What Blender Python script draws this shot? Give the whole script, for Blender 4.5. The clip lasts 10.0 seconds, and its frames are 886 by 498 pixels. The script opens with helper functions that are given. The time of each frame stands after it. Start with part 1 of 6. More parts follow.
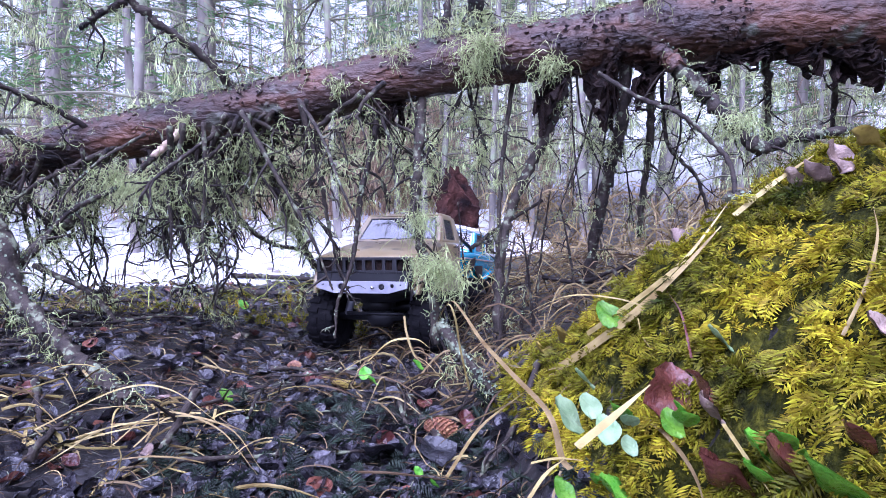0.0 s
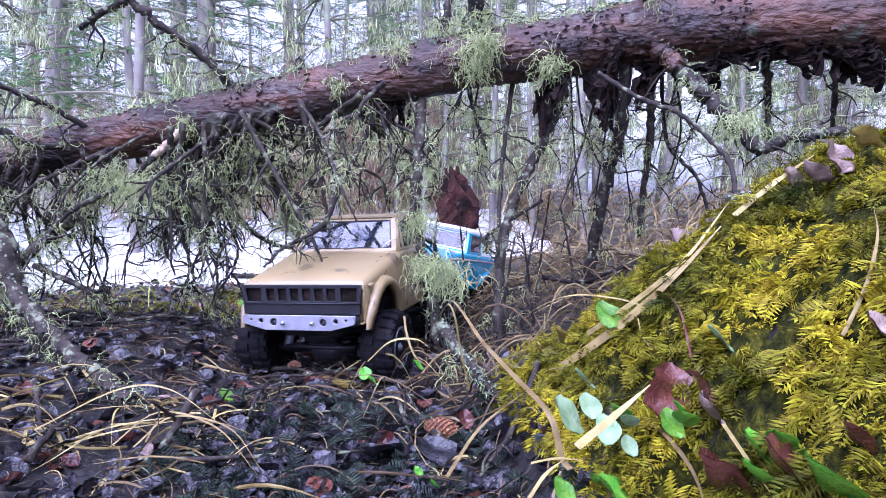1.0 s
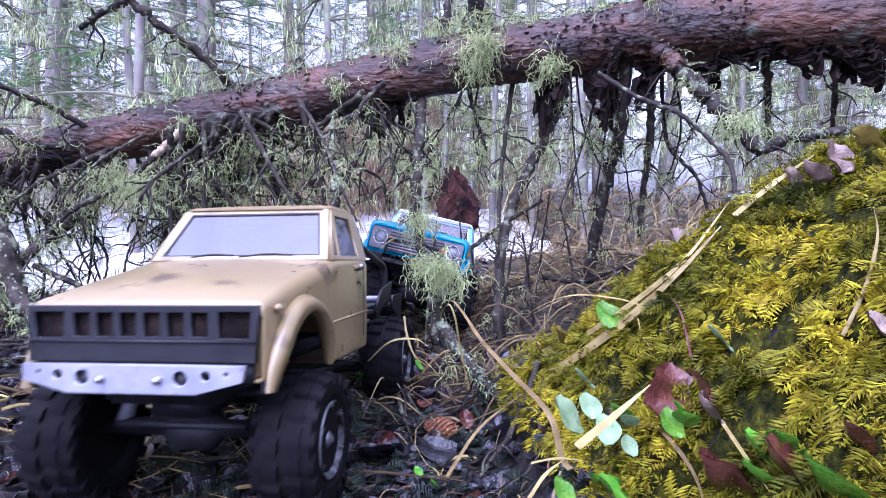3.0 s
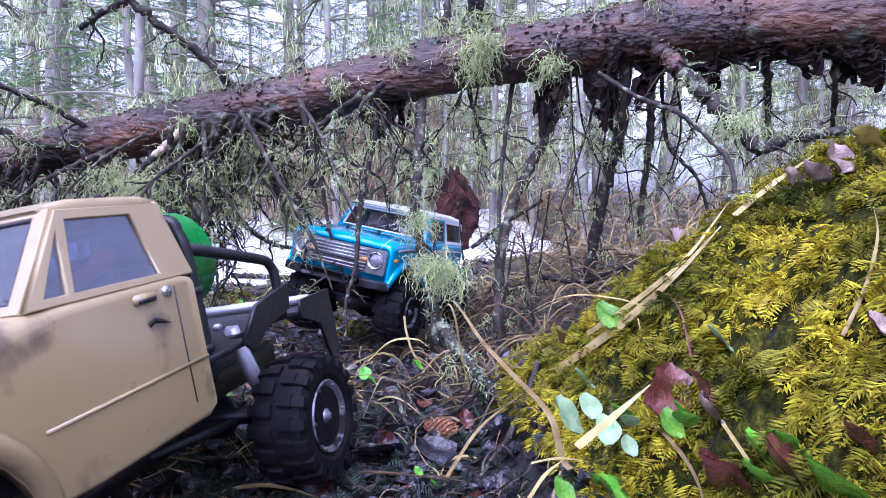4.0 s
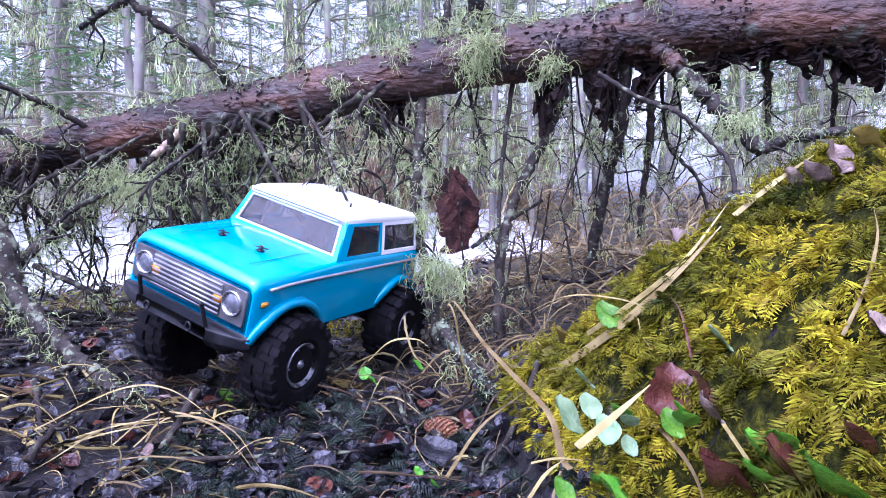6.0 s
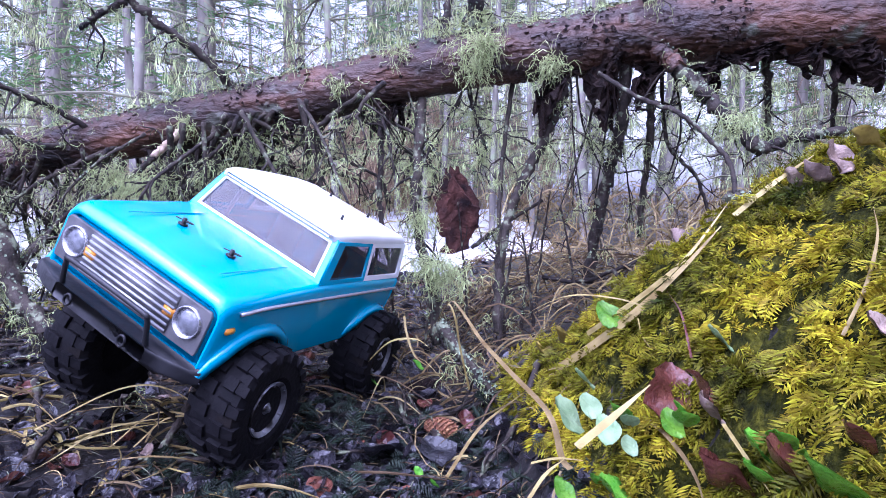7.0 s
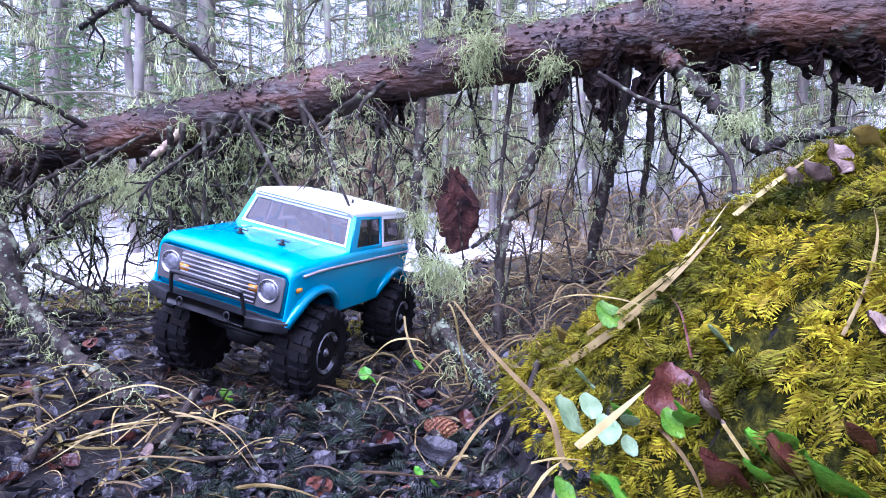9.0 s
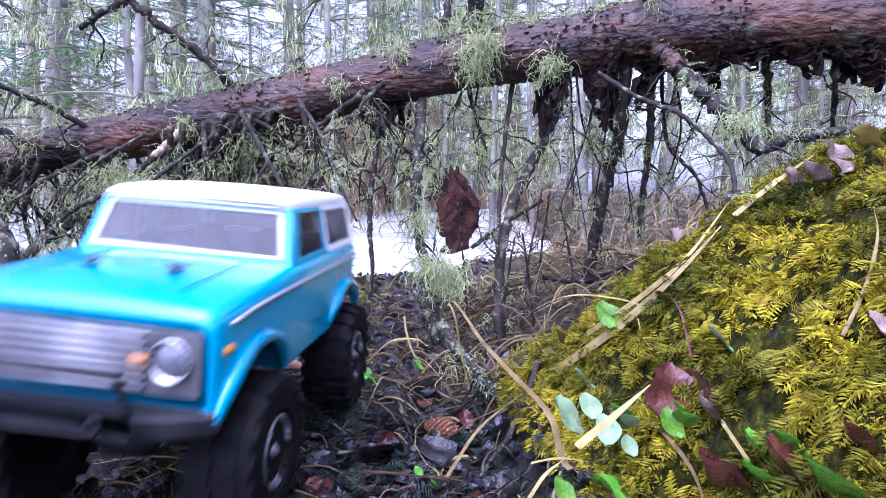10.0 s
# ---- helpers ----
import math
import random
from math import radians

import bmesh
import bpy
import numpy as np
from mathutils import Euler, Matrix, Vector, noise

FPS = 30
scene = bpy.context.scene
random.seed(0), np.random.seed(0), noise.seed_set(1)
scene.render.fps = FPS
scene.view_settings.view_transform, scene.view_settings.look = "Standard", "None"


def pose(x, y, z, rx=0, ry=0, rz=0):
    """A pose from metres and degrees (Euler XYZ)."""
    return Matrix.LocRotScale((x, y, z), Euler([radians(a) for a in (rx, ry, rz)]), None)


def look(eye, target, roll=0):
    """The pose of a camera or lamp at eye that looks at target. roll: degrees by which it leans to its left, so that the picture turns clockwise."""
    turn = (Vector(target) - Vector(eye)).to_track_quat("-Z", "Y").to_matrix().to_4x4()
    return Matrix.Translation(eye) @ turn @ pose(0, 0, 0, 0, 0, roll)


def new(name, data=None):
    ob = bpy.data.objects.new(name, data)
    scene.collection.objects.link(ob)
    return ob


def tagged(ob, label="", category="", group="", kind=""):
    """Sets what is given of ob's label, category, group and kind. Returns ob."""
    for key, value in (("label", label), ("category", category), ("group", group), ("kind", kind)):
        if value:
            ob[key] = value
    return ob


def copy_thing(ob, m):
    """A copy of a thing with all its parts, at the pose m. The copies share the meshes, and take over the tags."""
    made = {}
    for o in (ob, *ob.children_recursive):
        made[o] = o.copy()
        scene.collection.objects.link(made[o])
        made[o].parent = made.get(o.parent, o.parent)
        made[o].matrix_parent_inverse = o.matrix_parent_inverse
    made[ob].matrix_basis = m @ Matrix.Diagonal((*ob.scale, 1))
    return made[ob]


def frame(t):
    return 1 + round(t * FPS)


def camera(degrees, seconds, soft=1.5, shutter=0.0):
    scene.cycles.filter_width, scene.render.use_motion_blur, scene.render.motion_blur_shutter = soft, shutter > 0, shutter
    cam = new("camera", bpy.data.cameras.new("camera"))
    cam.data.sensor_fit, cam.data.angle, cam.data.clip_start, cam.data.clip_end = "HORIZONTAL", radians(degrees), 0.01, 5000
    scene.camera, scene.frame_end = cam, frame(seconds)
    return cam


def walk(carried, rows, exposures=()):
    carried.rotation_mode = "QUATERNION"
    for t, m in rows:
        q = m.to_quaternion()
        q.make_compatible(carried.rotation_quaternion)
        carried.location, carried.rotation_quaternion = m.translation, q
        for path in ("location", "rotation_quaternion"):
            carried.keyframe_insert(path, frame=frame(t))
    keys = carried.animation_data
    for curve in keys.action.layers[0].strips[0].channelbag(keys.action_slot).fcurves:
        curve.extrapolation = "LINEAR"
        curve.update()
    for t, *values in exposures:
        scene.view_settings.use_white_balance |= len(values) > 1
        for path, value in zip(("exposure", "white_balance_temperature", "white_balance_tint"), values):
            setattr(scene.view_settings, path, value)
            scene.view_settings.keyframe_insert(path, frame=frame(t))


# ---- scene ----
cam = camera(72.0, 10.0, soft=0.85, shutter=0.4)
EYE = pose(0, 0, 0.235, 86.2, 0, 0)
walk(cam, [(0.0, EYE), (10.0, EYE)], exposures=[(0.0, 1.62, 4850, 43), (10.0, 1.62, 4850, 43)])

# ---- light: bright overcast sky over the clearing, soft sun behind cloud ----
SUN_UP, SUN_TURN = radians(62), radians(205)
world = bpy.data.worlds.new("overcast")
scene.world = world
world.use_nodes = True
wn, wl = world.node_tree.nodes, world.node_tree.links
sky = wn.new("ShaderNodeTexSky")
sky.sky_type, sky.sun_disc = "NISHITA", False
sky.sun_elevation, sky.sun_rotation = SUN_UP, SUN_TURN
sky.dust_density, sky.air_density = 4.0, 1.0
grey = wn.new("ShaderNodeHueSaturation")
grey.inputs["Saturation"].default_value = 0.12
wl.new(sky.outputs[0], grey.inputs["Color"])
wl.new(grey.outputs[0], wn["Background"].inputs[0])
wn["Background"].inputs[1].default_value = 0.15
sun = new("sun", bpy.data.lights.new("sun", "SUN"))
sun.data.energy, sun.data.angle, sun.data.color = 1.1, radians(80), (1, 0.97, 0.92)
sun.matrix_world = look((0, 0, 0), (-math.sin(SUN_TURN) * math.cos(SUN_UP), -math.cos(SUN_TURN) * math.cos(SUN_UP), -math.sin(SUN_UP)))


# ---- materials ----
def mat(name, dark, light, scale=40.0, rough=0.6, bump=0.3, metal=0.0, spec=0.5, vary=0.0, mid=None, stretch=None,
        coat=0.0, trans=0.0, bump_scale=None, rough_vary=0.15, dirt=None, relief=0.002):
    m = bpy.data.materials.new(name)
    m.use_nodes = True
    n, l = m.node_tree.nodes, m.node_tree.links
    b = n["Principled BSDF"]
    tc = n.new("ShaderNodeTexCoord")
    vec = tc.outputs["Object"]
    if stretch:
        mp = n.new("ShaderNodeMapping")
        mp.inputs["Scale"].default_value = stretch
        l.new(vec, mp.inputs[0])
        vec = mp.outputs[0]
    big, fine = n.new("ShaderNodeTexNoise"), n.new("ShaderNodeTexNoise")
    for node, s, d in ((big, scale, 6), (fine, (bump_scale or scale * 6), 4)):
        node.inputs["Scale"].default_value = s
        node.inputs["Detail"].default_value = d
        l.new(vec, node.inputs["Vector"])
    ramp = n.new("ShaderNodeValToRGB")
    ramp.color_ramp.elements[0].position, ramp.color_ramp.elements[1].position = 0.3, 0.7
    ramp.color_ramp.elements[0].color, ramp.color_ramp.elements[1].color = (*dark, 1), (*light, 1)
    if mid:
        e = ramp.color_ramp.elements.new(0.5)
        e.color = (*mid, 1)
    l.new(big.outputs[0], ramp.inputs[0])
    col = ramp.outputs[0]
    if vary:
        geo, info = n.new("ShaderNodeNewGeometry"), n.new("ShaderNodeObjectInfo")
        add = n.new("ShaderNodeMath")
        add.operation = "ADD"
        l.new(geo.outputs["Random Per Island"], add.inputs[0])
        l.new(info.outputs["Random"], add.inputs[1])
        fr = n.new("ShaderNodeMath")
        fr.operation = "FRACT"
        l.new(add.outputs[0], fr.inputs[0])
        rng = n.new("ShaderNodeMapRange")
        rng.inputs["To Min"].default_value, rng.inputs["To Max"].default_value = 1 - vary, 1 + vary
        l.new(fr.outputs[0], rng.inputs[0])
        hsv = n.new("ShaderNodeHueSaturation")
        hue = n.new("ShaderNodeMapRange")
        hue.inputs["To Min"].default_value, hue.inputs["To Max"].default_value = 0.5 - vary * 0.04, 0.5 + vary * 0.04
        l.new(fr.outputs[0], hue.inputs[0])
        l.new(hue.outputs[0], hsv.inputs["Hue"])
        l.new(rng.outputs[0], hsv.inputs["Value"])
        l.new(col, hsv.inputs["Color"])
        col = hsv.outputs[0]
    if dirt:
        mask = n.new("ShaderNodeTexNoise")
        mask.inputs["Scale"].default_value, mask.inputs["Detail"].default_value = dirt[1], 8
        l.new(tc.outputs["Object"], mask.inputs["Vector"])
        mr = n.new("ShaderNodeValToRGB")
        mr.color_ramp.elements[0].position, mr.color_ramp.elements[1].position = dirt[2], dirt[2] + 0.08
        l.new(mask.outputs[0], mr.inputs[0])
        mix = n.new("ShaderNodeMixRGB")
        mix.inputs[2].default_value = (*dirt[0], 1)
        l.new(mr.outputs[0], mix.inputs[0])
        l.new(col, mix.inputs[1])
        col = mix.outputs[0]
    l.new(col, b.inputs["Base Color"])
    rr = n.new("ShaderNodeMapRange")
    rr.inputs["To Min"].default_value, rr.inputs["To Max"].default_value = max(0.02, rough - rough_vary), min(1, rough + rough_vary)
    l.new(fine.outputs[0], rr.inputs[0])
    l.new(rr.outputs[0], b.inputs["Roughness"])
    b.inputs["Metallic"].default_value = metal
    b.inputs["Specular IOR Level"].default_value = spec
    b.inputs["Coat Weight"].default_value = coat
    b.inputs["Coat Roughness"].default_value = 0.08
    if bump:
        bp = n.new("ShaderNodeBump")
        bp.inputs["Strength"].default_value, bp.inputs["Distance"].default_value = bump, relief
        l.new(fine.outputs[0], bp.inputs["Height"])
        l.new(bp.outputs[0], b.inputs["Normal"])
    if trans:
        tr, ms = n.new("ShaderNodeBsdfTranslucent"), n.new("ShaderNodeMixShader")
        ms.inputs[0].default_value = trans
        l.new(col, tr.inputs[0])
        l.new(b.outputs[0], ms.inputs[1])
        l.new(tr.outputs[0], ms.inputs[2])
        l.new(ms.outputs[0], n["Material Output"].inputs[0])
    return m


def glass(name, tint, rough=0.03, shine=0.03, film_most=0.07):
    m = bpy.data.materials.new(name)
    m.use_nodes = True
    n, l = m.node_tree.nodes, m.node_tree.links
    b = n["Principled BSDF"]
    b.inputs["Base Color"].default_value = (0.45, 0.45, 0.47, 1)
    b.inputs["Roughness"].default_value = rough
    b.inputs["Specular IOR Level"].default_value = 0.8
    dust = n.new("ShaderNodeTexNoise")
    dust.inputs["Scale"].default_value, dust.inputs["Detail"].default_value = 30, 8
    tc = n.new("ShaderNodeTexCoord")
    l.new(tc.outputs["Object"], dust.inputs["Vector"])
    clear, film, both = n.new("ShaderNodeBsdfTransparent"), n.new("ShaderNodeMapRange"), n.new("ShaderNodeMixShader")
    clear.inputs[0].default_value = (*tint, 1)
    film.inputs["From Min"].default_value, film.inputs["From Max"].default_value = 0.35, 0.75
    film.inputs["To Min"].default_value, film.inputs["To Max"].default_value = 0.02, film_most
    gloss, side, top = n.new("ShaderNodeBsdfGlossy"), n.new("ShaderNodeLayerWeight"), n.new("ShaderNodeMixShader")
    fres = n.new("ShaderNodeMapRange")
    l.new(side.outputs["Facing"], fres.inputs[0])
    gloss.inputs["Roughness"].default_value = rough
    fres.inputs["To Min"].default_value, fres.inputs["To Max"].default_value = shine, min(1, shine + 0.10)
    l.new(dust.outputs[0], film.inputs[0])
    l.new(film.outputs[0], both.inputs[0])
    l.new(clear.outputs[0], both.inputs[1])
    l.new(b.outputs[0], both.inputs[2])
    l.new(fres.outputs[0], top.inputs[0])
    l.new(both.outputs[0], top.inputs[1])
    l.new(gloss.outputs[0], top.inputs[2])
    l.new(top.outputs[0], n["Material Output"].inputs[0])
    return m


SOIL = mat("wet_forest_soil", (0.004, 0.0035, 0.004), (0.022, 0.018, 0.016), 26, 0.5, 1.0, bump_scale=170, mid=(0.009, 0.0075, 0.007))
# bed under the fronds: moss hue with the shade of the gaps painted in
SHADED_MOSS_BED = mat("shaded_moss_bed", (0.006, 0.008, 0.001), (0.10, 0.095, 0.006), 120, 0.95, 1.0, spec=0.1, bump_scale=400, relief=0.006, mid=(0.030, 0.032, 0.003))
MOSS = mat("feather_moss", (0.035, 0.048, 0.002), (0.48, 0.395, 0.008), 17, 0.55, 0.0, vary=0.55, trans=0.35, mid=(0.185, 0.170, 0.004), spec=0.2)
DARKMOSS = mat("dark_wet_moss", (0.006, 0.012, 0.008), (0.030, 0.045, 0.026), 30, 0.6, 0.0, vary=0.5, trans=0.2, spec=0.3)
BOUGH = mat("lichen_grey_twigs", (0.075, 0.082, 0.036), (0.28, 0.30, 0.155), 5, 0.85, 0.0, vary=0.4, mid=(0.15, 0.14, 0.10), spec=0.15)
SNOW = mat("old_snow", (0.42, 0.43, 0.47), (0.66, 0.67, 0.71), 6, 0.55, 0.6, bump_scale=60, dirt=((0.16, 0.13, 0.10), 14, 0.58))
BARK = mat("red_spruce_bark", (0.010, 0.006, 0.005), (0.125, 0.050, 0.023), 24, 0.55, 1.0, stretch=(0.45, 1, 1), bump_scale=120, mid=(0.050, 0.022, 0.012), spec=0.5, relief=0.008,
           dirt=((0.085, 0.088, 0.06), 24, 0.62))
TWIG = mat("dark_twig_bark", (0.010, 0.008, 0.007), (0.060, 0.046, 0.034), 60, 0.75, 0.8, vary=0.35, spec=0.25, dirt=((0.17, 0.19, 0.115), 60, 0.57))
PALEWOOD = mat("bare_pale_wood", (0.30, 0.21, 0.14), (0.55, 0.42, 0.30), 50, 0.6, 0.4)
FLAKE = mat("dark_bark_flake", (0.004, 0.003, 0.003), (0.024, 0.014, 0.010), 70, 0.8, 0.9, spec=0.15)
LICHEN = mat("beard_lichen", (0.34, 0.40, 0.15), (0.62, 0.68, 0.32), 30, 0.8, 0.0, vary=0.35, trans=0.3)
CRUST = mat("grey_leaf_lichen", (0.085, 0.11, 0.07), (0.24, 0.28, 0.18), 60, 0.9, 0.4, vary=0.45, spec=0.1)
STRAW = mat("dry_straw", (0.10, 0.066, 0.025), (0.31, 0.235, 0.105), 40, 0.6, 0.3, vary=0.55, trans=0.15, spec=0.25)
PALESTRAW = mat("pale_straw", (0.18, 0.125, 0.035), (0.43, 0.34, 0.13), 45, 0.5, 0.5, vary=0.35, trans=0.2, spec=0.3)
OLIVE = mat("olive_grass", (0.10, 0.12, 0.015), (0.30, 0.30, 0.05), 30, 0.6, 0.2, vary=0.5, trans=0.2)
LITTER = mat("wet_dead_leaf", (0.005, 0.005, 0.007), (0.038, 0.034, 0.040), 60, 0.30, 0.6, vary=0.7, spec=0.5)
REDLEAF = mat("red_brown_leaf", (0.055, 0.015, 0.010), (0.16, 0.055, 0.035), 60, 0.3, 0.5, vary=0.3, spec=0.6)
TANLEAF = mat("tan_curled_leaf", (0.11, 0.07, 0.05), (0.34, 0.25, 0.19), 90, 0.45, 0.6, vary=0.3)
OCHRELEAF = mat("ochre_leaf", (0.13, 0.09, 0.015), (0.34, 0.26, 0.05), 60, 0.4, 0.4, vary=0.3, trans=0.2)
GREENLEAF = mat("fresh_green_leaf", (0.055, 0.22, 0.010), (0.19, 0.42, 0.03), 90, 0.3, 0.5, vary=0.35, trans=0.25)
PALELEAF = mat("pale_green_leaf", (0.15, 0.25, 0.10), (0.33, 0.44, 0.23), 90, 0.4, 0.5, vary=0.25, trans=0.2, spec=0.4)
NEEDLE = mat("spruce_needles", (0.045, 0.11, 0.028), (0.16, 0.29, 0.08), 3, 0.6, 0.0, vary=0.4, trans=0.2)
GREYBARK = mat("grey_spruce_bark", (0.10, 0.088, 0.076), (0.34, 0.31, 0.26), 14, 0.85, 1.0, stretch=(1, 1, 0.3), bump_scale=90, dirt=((0.30, 0.34, 0.20), 7, 0.54))
GRILLE = mat("tarnished_grille", (0.07, 0.07, 0.075), (0.17, 0.165, 0.165), 60, 0.4, 0.2, metal=0.4)
SHRUBWOOD = mat("red_brown_shoots", (0.15, 0.095, 0.055), (0.44, 0.31, 0.19), 6, 0.7, 0.2, vary=0.5)
CHAFF = mat("brown_chaff", (0.05, 0.030, 0.016), (0.20, 0.13, 0.065), 40, 0.7, 0.2, vary=0.5, spec=0.2)
CONE = mat("cone_scale", (0.12, 0.05, 0.025), (0.36, 0.17, 0.08), 80, 0.5, 0.5, vary=0.3)
ROOT = mat("rotten_red_wood", (0.006, 0.003, 0.003), (0.065, 0.025, 0.017), 16, 0.9, 1.0, bump_scale=60, spec=0.15, relief=0.015)
BLUE = mat("turquoise_paint", (0.0, 0.29, 0.47), (0.0, 0.35, 0.54), 8, 0.16, 0.02, coat=0.6, rough_vary=0.05, dirt=((0.02, 0.15, 0.22), 40, 0.72))
WHITE = mat("white_paint", (0.72, 0.73, 0.74), (0.82, 0.82, 0.82), 8, 0.3, 0.02, rough_vary=0.05, dirt=((0.25, 0.22, 0.2), 40, 0.74))
BEIGE = mat("beige_paint", (0.25, 0.185, 0.080), (0.31, 0.235, 0.112), 8, 0.30, 0.03, rough_vary=0.08, coat=0.35, dirt=((0.12, 0.085, 0.045), 22, 0.60))
BLACK = mat("black_plastic", (0.006, 0.006, 0.007), (0.018, 0.018, 0.021), 30, 0.45, 0.2, spec=0.35)
RUBBER = mat("muddy_tyre_rubber", (0.003, 0.003, 0.004), (0.009, 0.008, 0.009), 40, 0.7, 0.5, spec=0.12, dirt=((0.014, 0.011, 0.009), 30, 0.62))
STEEL = mat("scratched_grey_steel", (0.26, 0.26, 0.30), (0.40, 0.40, 0.44), 40, 0.42, 0.2, metal=0.5, dirt=((0.05, 0.045, 0.05), 60, 0.70))
CHROME = mat("dull_chrome", (0.36, 0.36, 0.39), (0.62, 0.62, 0.65), 60, 0.25, 0.1, metal=0.9)
RIM = mat("muddy_silver_rim", (0.10, 0.10, 0.11), (0.36, 0.36, 0.38), 60, 0.35, 0.2, metal=0.7, dirt=((0.016, 0.013, 0.011), 45, 0.50))
ORANGE = mat("amber_lens", (0.55, 0.20, 0.01), (0.70, 0.30, 0.02), 60, 0.25, 0.1)
TRIM = mat("silver_trim", (0.35, 0.36, 0.38), (0.50, 0.50, 0.52), 60, 0.35, 0.1, metal=0.5)
LENS = mat("headlight_lens", (0.05, 0.055, 0.065), (0.30, 0.31, 0.34), 160, 0.14, 0.4, metal=0.5, coat=0.8)
GREENPLASTIC = mat("green_plastic", (0.0, 0.16, 0.018), (0.01, 0.26, 0.035), 10, 0.3, 0.05)
REDPLASTIC = mat("red_plastic", (0.50, 0.06, 0.035), (0.62, 0.10, 0.06), 20, 0.45, 0.1)
WINDOW = glass("tinted_window", (0.60, 0.58, 0.60), 0.03, 0.03, 0.04)
SIDEWINDOW = glass("dark_window", (0.52, 0.57, 0.72), 0.03, 0.09, 0.08)
SCREEN = glass("reflecting_windscreen", (0.35, 0.38, 0.45), 0.03, 0.09, 0.07)
rng = np.random.default_rng(7)


# ---- mesh tools ----
class Buf:
    """Collects vertices and faces for one mesh."""

    def __init__(self):
        self.v, self.f, self.n = [], [], 0

    def add(self, verts, faces):
        self.v.append(np.asarray(verts, float).reshape(-1, 3))
        self.f.extend([tuple(i + self.n for i in f) for f in faces])
        self.n += len(self.v[-1])

    def mesh(self, name, smooth=True):
        me = bpy.data.meshes.new(name)
        me.from_pydata((np.concatenate(self.v) if self.v else np.zeros((0, 3))).tolist(), [], self.f)
        if smooth:
            me.polygons.foreach_set("use_smooth", [True] * len(me.polygons))
        me.update()
        return me


def part(name, geo, material, parent=None, label="", smooth=True, bevel=0.0, kind=""):
    """One mesh object from a Buf or a mesh, under a thing or a part."""
    me = geo.mesh(name, smooth) if isinstance(geo, Buf) else geo
    me.materials.clear()
    me.materials.append(material)
    if bevel:
        bm = bmesh.new()
        bm.from_mesh(me)
        bmesh.ops.recalc_face_normals(bm, faces=bm.faces)
        bmesh.ops.bevel(bm, geom=[e for e in bm.edges if len(e.link_faces) == 2 and e.calc_face_angle(0) > 0.5], offset=bevel, segments=2, affect="EDGES", clamp_overlap=True)
        bm.to_mesh(me)
        bm.free()
    ob = new(name, me)
    if parent:
        ob.parent = parent
    if label:
        ob["label"] = label
    if kind:
        ob["kind"] = kind
    return ob


def empty(name):
    ob = new(name)
    ob.empty_display_size = 0.02
    return ob


def curve(points, n=8):
    """A smooth line through the points."""
    p = np.array(points, float)
    p = np.vstack([2 * p[0] - p[1], p, 2 * p[-1] - p[-2]])
    t = np.linspace(0, 1, n, endpoint=False)[:, None]
    out = [0.5 * (2 * b + (c - a) * t + (2 * a - 5 * b + 4 * c - d) * t ** 2 + (3 * b - a - 3 * c + d) * t ** 3)
           for a, b, c, d in zip(p, p[1:], p[2:], p[3:])]
    return np.vstack(out + [p[-2:-1]])


def tube(buf, line, r0, r1, sides=6, rough=0.0, close=True):
    """A tapered round tube along a line of points."""
    line = np.asarray(line, float)
    k = len(line)
    d = np.gradient(line, axis=0)
    d /= np.linalg.norm(d, axis=1)[:, None] + 1e-12
    ref = np.array([0.31, 0.17, 0.93]) if abs(d[:, 2]).mean() < 0.8 else np.array([0.94, 0.3, 0.1])
    u = np.cross(d, ref)
    u /= np.linalg.norm(u, axis=1)[:, None] + 1e-12
    w = np.cross(d, u)
    r = np.linspace(r0, r1, k)[:, None] * np.ones(sides)
    if rough:
        r = r * (1 + rough * rng.normal(size=(k, sides)))
    a = np.arange(sides) * 2 * math.pi / sides
    v = line[:, None] + r[..., None] * (np.cos(a)[None, :, None] * u[:, None] + np.sin(a)[None, :, None] * w[:, None])
    f = [(i * sides + j, i * sides + (j + 1) % sides, (i + 1) * sides + (j + 1) % sides, (i + 1) * sides + j) for i in range(k - 1) for j in range(sides)]
    if close:
        f += [tuple(range(sides))[::-1], tuple((k - 1) * sides + j for j in range(sides))]
    buf.add(v, f)


def ribbon(buf, line, width, side, fold=0.25):
    """A thin folded blade along a line: a shallow V with a pointed end."""
    line = np.asarray(line, float)
    k = len(line)
    side = np.asarray(side, float)
    d = np.gradient(line, axis=0)
    s = np.cross(d, np.cross(side, d))
    s /= np.linalg.norm(s, axis=1)[:, None] + 1e-12
    up = np.cross(s, d)
    up /= np.linalg.norm(up, axis=1)[:, None] + 1e-12
    w = width * np.minimum(1, np.linspace(1.15, 0.08, k) * 1.6)[:, None] * 0.5
    v = np.stack([line - s * w, line - up * w * fold, line + s * w, line + up * w * 0.12], 1)
    buf.add(v, [(i * 4 + j, i * 4 + (j + 1) % 4, i * 4 + 4 + (j + 1) % 4, i * 4 + 4 + j) for i in range(k - 1) for j in range(4)])


def box(buf, x0, x1, y0, y1, z0, z1):
    buf.add([(x, y, z) for x in (x0, x1) for y in (y0, y1) for z in (z0, z1)],
            [(0, 1, 3, 2), (4, 6, 7, 5), (0, 4, 5, 1), (2, 3, 7, 6), (0, 2, 6, 4), (1, 5, 7, 3)])


